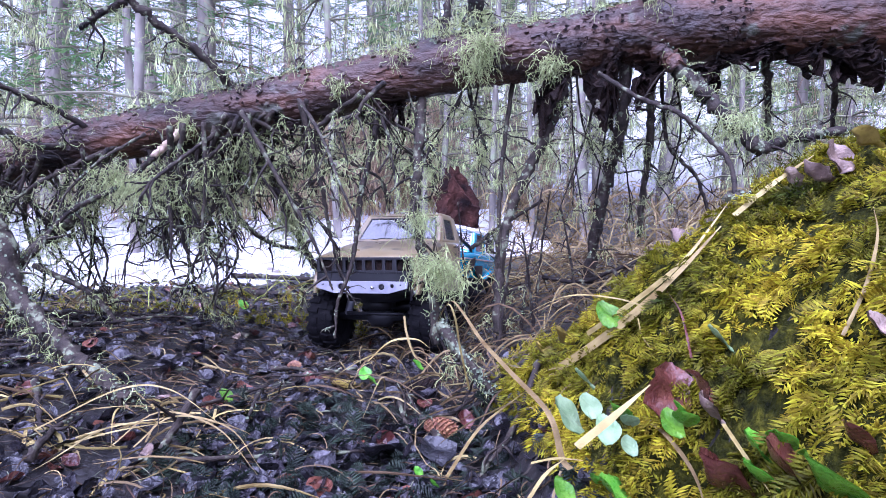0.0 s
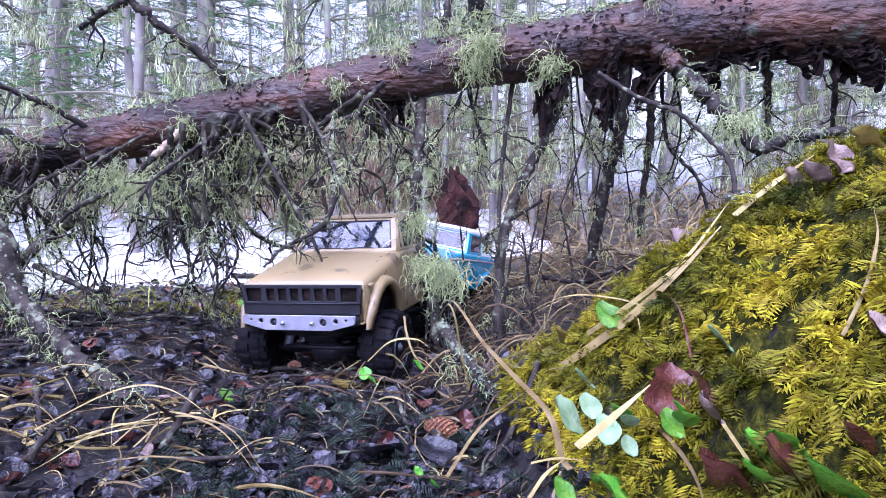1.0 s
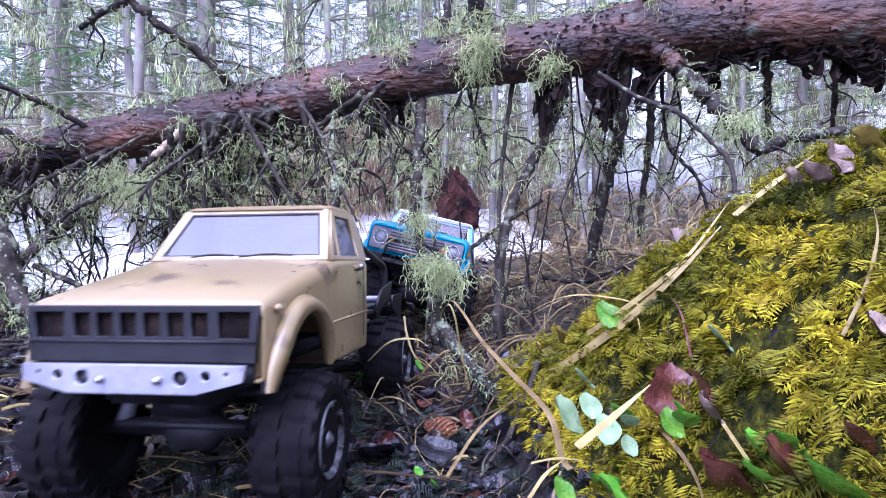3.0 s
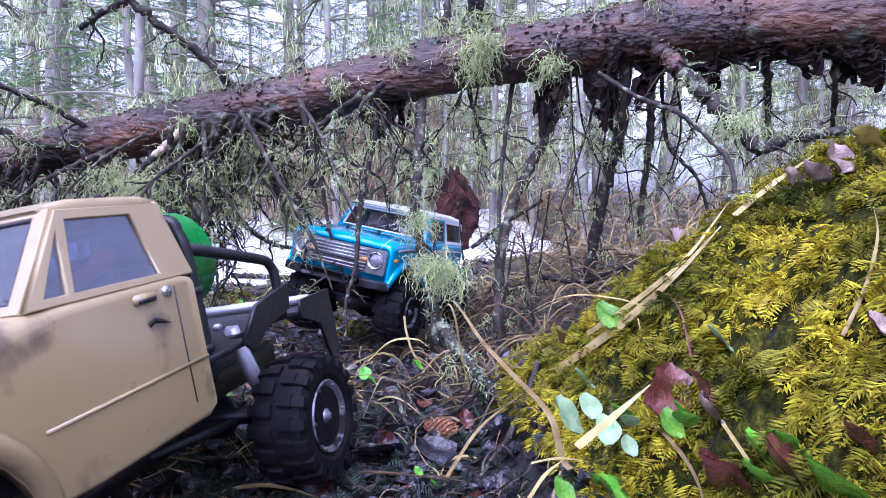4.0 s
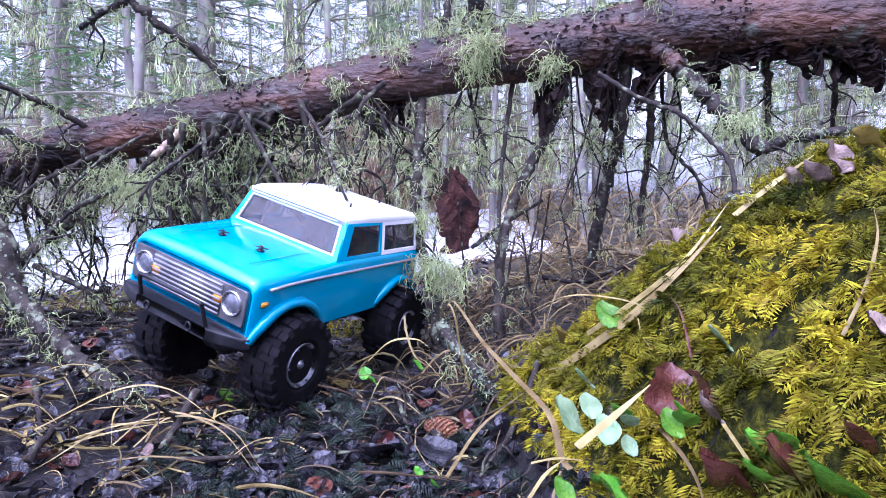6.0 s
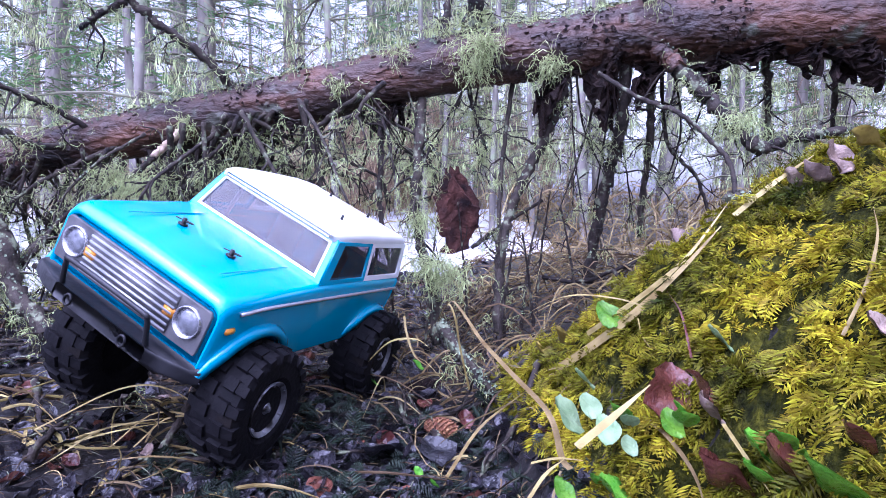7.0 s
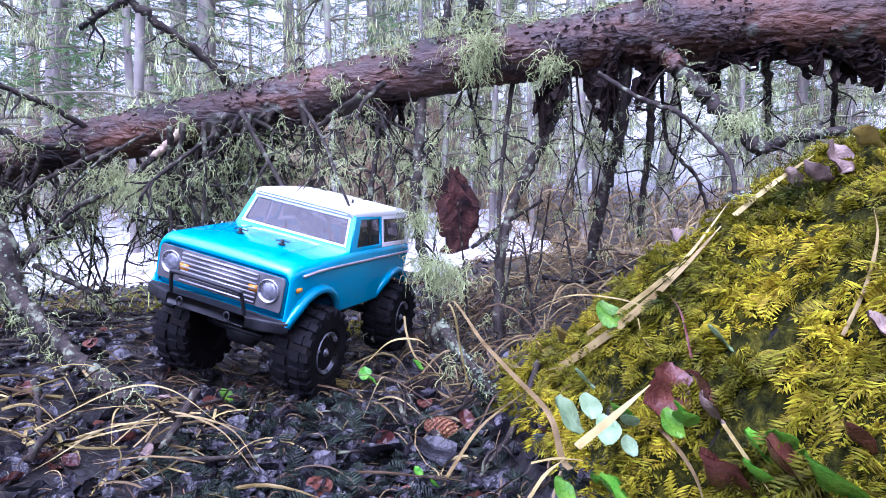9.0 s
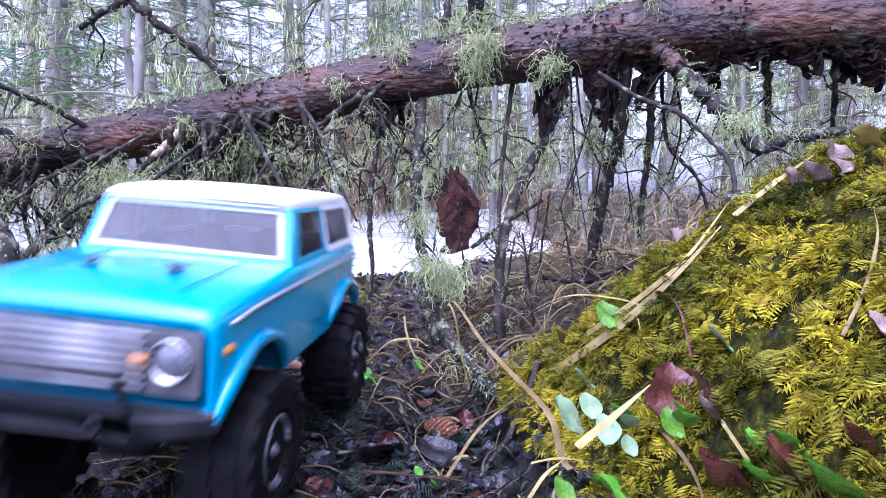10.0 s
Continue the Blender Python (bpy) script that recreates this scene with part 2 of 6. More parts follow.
def lathe(buf, profile, axis="x", at=(0, 0, 0), sides=24):
    """Turns a profile of (along, radius) round an axis."""
    a = np.arange(sides) * 2 * math.pi / sides
    rows = []
    for s, r in profile:
        c = np.stack([np.full(sides, s), r * np.cos(a), r * np.sin(a)], 1)
        rows.append(c if axis == "x" else c[:, [1, 0, 2]] if axis == "y" else c[:, [1, 2, 0]])
    k = len(profile)
    f = [(i * sides + j, i * sides + (j + 1) % sides, (i + 1) * sides + (j + 1) % sides, (i + 1) * sides + j) for i in range(k - 1) for j in range(sides)]
    f += [tuple(range(sides))[::-1], tuple((k - 1) * sides + j for j in range(sides))]
    buf.add(np.concatenate(rows) + np.array(at), f)


def ring(w, z0, z1, rt, rb, n=4, crown=0.0, tilt=0.0):
    """A rounded cross-section: half width, low and high edge, radii of the upper and lower corners."""
    pts = []
    for sx, zc, r, a0 in ((1, z0 + rb, rb, -90), (1, z1 - rt, rt, 0), (-1, z1 - rt, rt, 90), (-1, z0 + rb, rb, 180)):
        for i in range(n + 1):
            a = radians(a0 + 90 * i / n)
            pts.append((sx * (w - r) + r * math.cos(a), zc + r * math.sin(a)))
        if sx == 1 and a0 == 0:
            pts += [(w * 0.4, z1 + crown * 0.8), (0, z1 + crown), (-w * 0.4, z1 + crown * 0.8)]
    return [(x * (1 - tilt * (z - z0)), z) for x, z in pts]


def loft(buf, stations):
    """Skins cross-sections [(y, ring), ...]; y may be a function of the height."""
    rows = [[(x, y(z) if callable(y) else y, z) for x, z in r] for y, r in stations]
    m = len(rows[0])
    f = [(i * m + j, i * m + (j + 1) % m, (i + 1) * m + (j + 1) % m, (i + 1) * m + j) for i in range(len(rows) - 1) for j in range(m)]
    f += [tuple(range(m)), tuple((len(rows) - 1) * m + j for j in range(m))[::-1]]
    buf.add(np.array(rows).reshape(-1, 3), f)


def plate(name, outline, holes, thick, bevel=0.0006):
    """A flat plate in its own x-y plane with real openings; holes: outlines or (x, y, radius)."""
    cu = bpy.data.curves.new(name, "CURVE")
    cu.dimensions, cu.fill_mode, cu.extrude, cu.bevel_depth, cu.bevel_resolution = "2D", "BOTH", max(thick / 2 - bevel, 0.0001), bevel, 1
    for o in [outline, *holes]:
        if len(o) == 3 and not isinstance(o[0], tuple):
            o = [(o[0] + o[2] * math.cos(i * math.pi / 8), o[1] + o[2] * math.sin(i * math.pi / 8)) for i in range(16)]
        sp = cu.splines.new("POLY")
        sp.points.add(len(o) - 1)
        for q, (x, y) in zip(sp.points, o):
            q.co = (x, y, 0, 1)
        sp.use_cyclic_u = True
    ob = new(name, cu)
    bpy.context.view_layer.update()
    me = bpy.data.meshes.new_from_object(ob.evaluated_get(bpy.context.evaluated_depsgraph_get()))
    bpy.data.objects.remove(ob)
    bpy.data.curves.remove(cu)
    return me


def placed(me, origin, ax, ay):
    """Lays a plate's x and y along two directions."""
    ax, ay = Vector(ax).normalized(), Vector(ay).normalized()
    m = Matrix((ax, ay, ax.cross(ay))).transposed().to_4x4()
    me.transform(Matrix.Translation(origin) @ m)
    return me


def cut(ob, cutters):
    """Takes cutter meshes out of an object for good."""
    for me in cutters:
        c = new("cutter", me)
        md = ob.modifiers.new("cut", "BOOLEAN")
        md.object, md.operation, md.solver = c, "DIFFERENCE", "EXACT"
        bpy.context.view_layer.update()
        done = bpy.data.meshes.new_from_object(ob.evaluated_get(bpy.context.evaluated_depsgraph_get()))
        ob.modifiers.clear()
        old, ob.data = ob.data, done
        bpy.data.objects.remove(c)
    return ob


def smooth01(a, b, x):
    t = np.clip((x - a) / (b - a), 0, 1)
    return t * t * (3 - 2 * t)


def wave(x, y, s, seed):
    """Cheap smooth relief: a few crossed sine waves."""
    out = 0
    for i in range(5):
        a, q = seed * 1.7 + i * 2.4, s * (1 + 0.43 * i)
        out = out + np.sin(q * (x * math.cos(a) + y * math.sin(a)) + seed * (i + 1.3)) / (1 + 0.5 * i)
    return out / 3


def mound(x, y):
    s = x - 0.060 + 0.25 * (np.minimum(y, 0.62) - 0.5)
    h = 0.35 * (1 - np.exp(-np.maximum(s, 0) / 0.155))
    return h * (1 - 0.64 * smooth01(0.46, 0.70, y)) * (1 - 0.7 * smooth01(0.8, 3.5, np.hypot(x, y)))


def height(x, y):
    x, y = np.asarray(x, float), np.asarray(y, float)
    r = np.hypot(x, y)
    z = 0.010 * wave(x, y, 9, 1) + 0.004 * wave(x, y, 31, 2) + 0.03 * smooth01(1.2, 4, r) * wave(x, y, 2.1, 3)
    z = z + mound(x, y)
    z = z + 0.055 * smooth01(-0.20, -0.46, x) * smooth01(0.2, 0.5, y) * (1 - smooth01(0.95, 1.3, y))
    z = z + 0.014 * np.exp(-((x + 0.16) / 0.16) ** 2 - ((y - 0.62) / 0.2) ** 2)
    return z + 0.045 * np.clip(y - 2.2, 0, 12) * smooth01(2, 4, y) + 0.3 * smooth01(12, 60, r)


# ---- ground ----
def ground_sheet():
    k = np.linspace(-1, 1, 361)
    g = np.sinh(k * 7.6) / math.sinh(7.6) * 450
    X, Y = np.meshgrid(g, g + 0.55)
    Z = height(X, Y)
    v = np.stack([X, Y, Z], -1).reshape(-1, 3)
    n = len(k)
    i = (np.arange(n - 1)[:, None] * n + np.arange(n - 1)[None]).reshape(-1)
    b = Buf()
    b.add(v, np.stack([i, i + 1, i + n + 1, i + n], 1).tolist())
    ob = part("ground", b, SOIL)
    return tagged(ob, "dark wet forest soil strewn with rotting leaves", "ground", kind="structure")


ground_sheet()


def snow_sheet():
    k, m = 420, 220
    X, Y = np.meshgrid(np.linspace(-9, 7, k), 1.42 + 11 * np.linspace(0, 1, m) ** 1.6)
    edge = Y - 1.95 + 0.36 * smooth01(-0.38, -0.62, X) - 0.16 * wave(X, Y, 4.0, 5) - 0.07 * wave(X, Y, 15, 7) - 0.2 * smooth01(-0.2, 0.3, X) - 9 * smooth01(0.38, 0.75, X + 0.1 * wave(X, Y, 3, 4))
    body = smooth01(-0.10, 0.30, edge) * (1 - smooth01(10.0, 11.5, Y + 0.8 * wave(X, Y, 2, 6)))
    body = body * (1 - 0.9 * smooth01(0.45, 0.8, wave(X, Y, 2.6, 9)) * smooth01(2.6, 4, Y))
    Z = height(X, Y) - 0.05 + 0.095 * body + 0.006 * wave(X, Y, 14, 8) * body
    i = (np.arange(m - 1)[:, None] * k + np.arange(k - 1)[None]).reshape(-1)
    b = Buf()
    b.add(np.stack([X, Y, Z], -1).reshape(-1, 3), np.stack([i, i + 1, i + k + 1, i + k], 1).tolist())
    tagged(part("snow", b, SNOW), "patch of old granular snow lying on the forest floor", "snow", kind="structure")


snow_sheet()


# ---- the two model trucks; x to their left-hand side, y to the tail, z up ----
def wheel(car, x, y, z, radius, width, rim_label, rim=1.0):
    """A lugged crawler tyre with its rim."""
    s = 1 if x > 0 else -1
    b = Buf()
    w, r = width / 2, radius
    lathe(b, [(-w * 0.80, r * 0.54 * rim), (-w * 0.98, r * 0.66 * rim), (-w, r * 0.80), (-w * 0.86, r * 0.91), (-w * 0.5, r * 0.935), (0, r * 0.94), (w * 0.5, r * 0.935),
              (w * 0.86, r * 0.91), (w, r * 0.80), (w * 0.98, r * 0.66 * rim), (w * 0.80, r * 0.54 * rim)], sides=36)
    ob = part("wheel", b, RUBBER, car, "chunky muddy black rubber crawler tyre", smooth=False)
    ob.location = (x, y, z)
    for side in (-1, 1):
        for x0, x1, r0, r1, da in ((0.10, 0.62, 0.90, 1.0, 0.115), (0.62, 1.04, 0.78, 0.975, 0.10)):
            lug, pts = Buf(), []
            for xx in (x0, x1):
                for rr in (r0, r1 if xx < 0.9 else r1 * 0.955):
                    for d in (-da, da):
                        q = d * (1 if rr == r0 else 0.8) + side * 0.06 * xx
                        pts.append((side * xx * w, r * rr * math.cos(q), r * rr * math.sin(q)))
            lug.add(pts, [(0, 1, 3, 2), (4, 6, 7, 5), (0, 4, 5, 1), (2, 3, 7, 6), (0, 2, 6, 4), (1, 5, 7, 3)])
            me = lug.mesh("lug", False)
            for i in range(18):
                part("lug", me, RUBBER, ob).matrix_basis = Matrix.Rotation(2 * math.pi * (i + (0.5 if side > 0 else 0)) / 18, 4, "X")
    r = r * rim
    c = Buf()
    lathe(c, [(s * w * 0.10, r * 0.10), (s * w * 0.10, r * 0.50), (s * w * 0.78, r * 0.52), (s * w * 0.90, r * 0.56), (s * w * 0.96, r * 0.54), (s * w * 0.80, r * 0.46), (s * w * 0.45, r * 0.42), (s * w * 0.40, r * 0.1)], sides=28)
    for i in range(6):
        a = i * math.pi / 3
        u, t = np.array([0, math.cos(a), math.sin(a)]), np.array([0, -math.sin(a), math.cos(a)])
        p = [u * r * q + t * r * e + np.array([s * w * h, 0, 0]) for q, h in ((0.12, 0.62), (0.47, 0.78)) for e in (-0.07, 0.07)]
        p += [v - np.array([s * w * 0.16, 0, 0]) for v in p]
        c.add(p, [(0, 1, 3, 2), (4, 6, 7, 5), (0, 4, 5, 1), (2, 3, 7, 6), (0, 2, 6, 4), (1, 5, 7, 3)])
        lathe(c, [(s * w * 0.8, r * 0.03), (s * w * 0.98, r * 0.025)], at=tuple(u * r * 0.5), sides=6)
    part("rim", c, RIM, ob, rim_label, smooth=False)
    h = Buf()
    lathe(h, [(s * w * 0.4, r * 0.13), (s * w * 0.8, r * 0.12), (s * w * 0.86, r * 0.08), (s * w * 0.95, r * 0.05)], sides=10)
    part("hub_nut", h, RIM, ob)
    return ob


def running_gear(car, yf, yr, z, track):
    """Frame rails, axles, links, skid plate and shocks under a body."""
    for s in (-1, 1):
        b = Buf()
        tube(b, curve([(s * 0.033, yf - 0.05, z + 0.035), (s * 0.033, yf + 0.05, z + 0.04), (s * 0.033, yr - 0.06, z + 0.035), (s * 0.033, yr + 0.05, z + 0.045)], 4), 0.005, 0.005, 4)
        part("frame_rail", b, BLACK, car)
    b = Buf()
    box(b, -0.03, 0.03, yf + 0.06, yr - 0.07, z + 0.004, z + 0.02)
    part("skid_plate", b, BLACK, car, bevel=0.003)
    b = Buf()
    box(b, -0.042, 0.042, yf - 0.045, yr + 0.05, z + 0.026, z + 0.050)
    part("chassis", b, BLACK, car, "black chassis under the body", bevel=0.004)
    b = Buf()
    box(b, -0.022, 0.020, yf - 0.022, yf + 0.022, z + 0.012, z + 0.030)
    part("steering_servo", b, BLACK, car, bevel=0.002)
    for y in (yf, yr):
        b = Buf()
        lathe(b, [(-track, 0.006), (-0.02, 0.007), (-0.012, 0.017), (0.016, 0.017), (0.024, 0.007), (track, 0.006)], at=(0, y, z), sides=12)
        tube(b, [(-track + 0.02, y - 0.018, z + 0.006), (track - 0.02, y - 0.018, z + 0.006)], 0.003, 0.003, 6)
        part("axle", b, BLACK, car, "black axle with round gear housing")
        for s in (-1, 1):
            b = Buf()
            tip = (s * 0.05, y + (0.025 if y == yf else -0.02), z + 0.075)
            tube(b, [(s * 0.058, y, z), tip], 0.0065, 0.006, 8)
            part("shock_absorber", b, STEEL, car)
            b = Buf()
            tube(b, [(s * 0.04, y, z), (s * 0.028, (yf + yr) / 2 + (-0.04 if y == yf else 0.04), z + 0.012)], 0.0035, 0.0035, 6)
            part("suspension_link", b, BLACK, car)


def arch(y, z, r, w=0.2):
    b = Buf()
    lathe(b, [(-w, r), (w, r)], at=(0, y, z), sides=28)
    return b.mesh("arch")


def flare(car, material, x, y, z, r, a0, a1, depth, lip=0.010):
    """A wheel-arch lip that stands out from the flank."""
    s = 1 if x > 0 else -1
    b = Buf()
    rows = []
    for i in range(17):
        a = radians(a0 + (a1 - a0) * i / 16)
        c, t = math.cos(a), math.sin(a)
        e = depth * min(1, 4 * min(i, 16 - i) / 16 + 0.35)
        rows += [(x, y + (r + lip) * c, z + (r + lip) * t), (x + s * e * 0.8, y + (r + lip * 0.65) * c, z + (r + lip * 0.65) * t),
                 (x + s * e, y + (r + 0.001) * c, z + (r + 0.001) * t), (x - s * 0.004, y + r * c, z + r * t)]
    b.add(rows, [(i * 4 + j, i * 4 + (j + 1) % 4, i * 4 + 4 + (j + 1) % 4, i * 4 + 4 + j) for i in range(16) for j in range(4)])
    return part("wheel_arch_flare", b, material, car)


def bar(car, name, points, r, material, label="", n=5, sides=8):
    b = Buf()
    tube(b, curve(points, n) if len(points) > 2 else points, r, r, sides)
    return part(name, b, material, car, label)


def pane(car, corners, material=None, name="window"):
    """A thin four-cornered pane."""
    c = [np.array(p, float) for p in corners]
    nrm = np.cross(c[1] - c[0], c[2] - c[0])
    nrm = nrm / np.linalg.norm(nrm) * 0.0004
    b = Buf()
    b.add([p + nrm for p in c] + [p - nrm for p in c], [(0, 1, 2, 3), (7, 6, 5, 4), (0, 4, 5, 1), (1, 5, 6, 2), (2, 6, 7, 3), (3, 7, 4, 0)])
    return part(name, b, material or WINDOW, car, smooth=False)


def blue_truck():
    car = tagged(empty("toy_truck"), "turquoise model off-road truck with white roof and chunky black tyres", "toy truck")
    b = Buf()
    st = [(0.026, ring(0.080, 0.096, 0.140, 0.008, 0.004)), (0.022, ring(0.083, 0.092, 0.144, 0.009, 0.004)), (0.0225, ring(0.0845, 0.091, 0.1475, 0.011, 0.004, crown=0.001)),
          (0.027, ring(0.086, 0.090, 0.1515, 0.011, 0.004, crown=0.002)), (0.034, ring(0.087, 0.090, 0.1535, 0.010, 0.004, crown=0.0025)),
          (0.09, ring(0.088, 0.088, 0.157, 0.009, 0.004, crown=0.004)), (0.146, ring(0.088, 0.085, 0.1605, 0.008, 0.004, crown=0.002)),
          (0.16, ring(0.088, 0.085, 0.161, 0.008, 0.004, crown=0.0)), (0.33, ring(0.087, 0.085, 0.161, 0.008, 0.004)), (0.345, ring(0.085, 0.090, 0.159, 0.008, 0.004))]
    loft(b, st)
    body = part("body", b, BLUE, car, "glossy turquoise body shell")
    inner = Buf()
    box(inner, -0.075, 0.075, 0.168, 0.335, 0.10, 0.20)
    cut(body, [arch(0.080, 0.062, 0.058), arch(0.305, 0.062, 0.056), inner.mesh("inner")])
    for s in (-1, 1):
        flare(car, BLUE, s * 0.0875, 0.080, 0.062, 0.058, 26, 154, 0.007)
        flare(car, BLUE, s * 0.0865, 0.305, 0.062, 0.056, 24, 150, 0.007)
        bar(car, "side_trim", [(s * 0.0885, 0.040, 0.143), (s * 0.0892, 0.10, 0.1465), (s * 0.0885, 0.338, 0.1475)], 0.0016, TRIM, "silver side trim strip")
        t = Buf()
        box(t, s * 0.0865, s * 0.0895, 0.031, 0.041, 0.126, 0.131)
        part("side_marker", t, ORANGE, car, "amber side marker", bevel=0.0008)
    # bonnet seam and body pins
    for e in (-0.052, 0.052):
        bar(car, "bonnet_seam", [(e, 0.046, 0.1582), (e, 0.095, 0.1602), (e, 0.140, 0.1620)], 0.0005, BLUE, sides=5)
    for s in (-1, 1):
        b = Buf()
        lathe(b, [(0.156, 0.0022), (0.1665, 0.0020)], "z", (s * 0.0285, 0.084, 0), 8)
        lathe(b, [(0.1605, 0.0045), (0.1615, 0.0045)], "z", (s * 0.0285, 0.084, 0), 10)
        tube(b, curve([(s * 0.0285 - 0.008, 0.082, 0.1640), (s * 0.0285, 0.084, 0.1645), (s * 0.0285 + 0.006, 0.086, 0.1650), (s * 0.0285 + 0.010, 0.084, 0.1655), (s * 0.0285 + 0.004, 0.081, 0.1650)], 4), 0.0006, 0.0006, 4)
        part("body_pin", b, BLACK, car)
    # grille
    outline = [(-0.078, 0.104), (0.078, 0.104), (0.079, 0.107), (0.079, 0.137), (0.077, 0.140), (-0.077, 0.140), (-0.079, 0.137), (-0.079, 0.107)]
    me = placed(plate("grille", outline, [(-0.0625, 0.1235, 0.0125), (0.0625, 0.1235, 0.0125)], 0.003), (0, 0.0205, 0), (1, 0, 0), (0, 0.0, 1))
    grille = part("grille", me, GRILLE, car, "dull silver grille with horizontal bars", smooth=False)
    for i in range(7):
        z = 0.1075 + i * 0.0049
        half = 0.048
        bar(grille, "grille_bar", [(-half, 0.0172, z), (half, 0.0172, z)], 0.0011, TRIM, sides=6)
    b = Buf()
    box(b, -0.0485, 0.0485, 0.0180, 0.0188, 0.1052, 0.1388)
    part("grille_backing", b, GRILLE, grille)
    for s in (-1, 1):
        b = Buf()
        lathe(b, [(0.024, 0.0128), (0.017, 0.0128), (0.0165, 0.0118), (0.0185, 0.0108), (0.019, 0.0100)], "y", (s * 0.0625, 0, 0.1235), 24)
        head = part("headlight", b, CHROME, car, "round chrome headlight")
        b = Buf()
        lathe(b, [(0.021, 0.0104), (0.0186, 0.0100), (0.0176, 0.0070), (0.0172, 0.003), (0.0171, 0.0005)], "y", (s * 0.0625, 0, 0.1235), 20)
        part("lens", b, LENS, head)
        b = Buf()
        box(b, s * 0.0385, s * 0.050, 0.0168, 0.0195, 0.1185, 0.1265)
        part("indicator", b, ORANGE, car, "amber indicator lamp", bevel=0.001)
    # bumper with hoop and shackles
    b = Buf()
    loft(b, [(lambda z, q=q: q, ring(w, 0.083, 0.0955, 0.003, 0.003)) for q, w in ((0.004, 0.050), (0.007, 0.066), (0.016, 0.086), (0.024, 0.090))])
    part("bumper", b, BLACK, car, "black steel front bumper")
    bar(car, "bumper_hoop", [(-0.047, 0.008, 0.092), (-0.046, 0.004, 0.103), (-0.044, 0.0, 0.117), (-0.036, -0.002, 0.1205), (0.036, -0.002, 0.1205), (0.044, 0.0, 0.117), (0.046, 0.004, 0.103), (0.047, 0.008, 0.092)], 0.0022, BLACK, "black tubular bumper hoop")
    for s in (-1, 1):
        b = Buf()
        a = np.linspace(0, 2 * math.pi, 13)
        tube(b, np.stack([s * 0.030 + 0.0035 * np.cos(a), 0.001 + 0 * a, 0.090 + 0.0045 * np.sin(a)], 1), 0.0011, 0.0011, 6)
        part("shackle", b, BLACK, car)
    # screen, pillars, roof
    lo, up = np.array([0, 0.150, 0.160]), np.array([0, 0.167, 0.2015])
    rise = np.linalg.norm(up - lo)
    frame_out = [(-0.0830, 0), (0.0830, 0), (0.0735, rise), (-0.0735, rise)]
    frame_in = [(-0.0755, 0.004), (0.0755, 0.004), (0.0685, rise - 0.004), (-0.0685, rise - 0.004)]
    part("screen_frame", placed(plate("screen_frame", frame_out, [frame_in], 0.003), tuple(lo), (1, 0, 0), tuple(up - lo)), BLUE, car, smooth=False)
    gask = [(-0.0740, 0.0054), (0.0740, 0.0054), (0.0673, rise - 0.0053), (-0.0673, rise - 0.0053)]
    part("screen_gasket", placed(plate("screen_gasket", frame_in, [gask], 0.0042), tuple(lo), (1, 0, 0), tuple(up - lo)), WHITE, car, "pale rubber windscreen surround", smooth=False)
    d = (up - lo) / rise
    pane(car, [lo + d * 0.006 + np.array([x, 0, 0]) for x in (-0.0742, 0.0742)] + [lo + d * (rise - 0.005) + np.array([x, 0, 0]) for x in (0.0675, -0.0675)], name="windscreen")
    for s in (-1, 1):
        out = [(0.150, 0.160), (0.340, 0.160), (0.336, 0.2015), (0.167, 0.2015)]
        h1 = [(0.166, 0.1635), (0.238, 0.1635), (0.238, 0.1985), (0.180, 0.1985)]
        h2 = [(0.249, 0.1645), (0.331, 0.1645), (0.328, 0.1975), (0.249, 0.1975)]
        lean = (-s * 0.23, 0, 1)
        for nm, o, hh, m in (("door_pillar", [(0.150, 0.160), (0.243, 0.160), (0.243, 0.2015), (0.167, 0.2015)], h1, BLUE), ("quarter_panel", [(0.243, 0.160), *out[1:3], (0.243, 0.2015)], h2, WHITE)):
            me = placed(plate(nm, [(y, (z - 0.160)) for y, z in o], [[(y, (z - 0.160)) for y, z in hh]], 0.0026), (s * 0.0835, 0, 0.160), (0, 1, 0), lean)
            part(nm, me, m, car, smooth=False)
            q = [np.array([s * 0.0835, y, 0.160]) + Vector(lean).normalized().to_tuple()[2] * 0 + np.array(Vector(lean).normalized()) * (z - 0.160) for y, z in hh]
            pane(car, q, name="side_window")
    b = Buf()
    loft(b, [(0.160, ring(0.066, 0.2015, 0.2045, 0.001, 0.001)), (0.163, ring(0.0715, 0.199, 0.2065, 0.003, 0.001)), (0.175, ring(0.0745, 0.199, 0.2095, 0.0065, 0.001, crown=0.001)),
             (0.22, ring(0.0755, 0.199, 0.2115, 0.008, 0.001, crown=0.0015)), (0.29, ring(0.0755, 0.199, 0.2115, 0.008, 0.001, crown=0.0015)), (0.33, ring(0.0745, 0.198, 0.2085, 0.007, 0.001)), (0.341, ring(0.070, 0.199, 0.204, 0.003, 0.001))])
    part("roof", b, WHITE, car, "white rounded hardtop roof")
    for x, y in ((-0.02, 0.29), (0.03, 0.30), (0.045, 0.21)):
        b = Buf()
        lathe(b, [(0.212, 0.0016), (0.217, 0.0014)], "z", (x, y, 0), 6)
        part("body_pin", b, BLACK, car)
    me = placed(plate("tailgate_panel", [(-0.0825, 0), (0.0825, 0), (0.0735, 0.0415), (-0.0735, 0.0415)], [[(-0.068, 0.005), (0.068, 0.005), (0.063, 0.036), (-0.063, 0.036)]], 0.0026), (0, 0.3395, 0.160), (1, 0, 0), (0, -0.1, 1))
    part("rear_panel", me, WHITE, car, smooth=False)
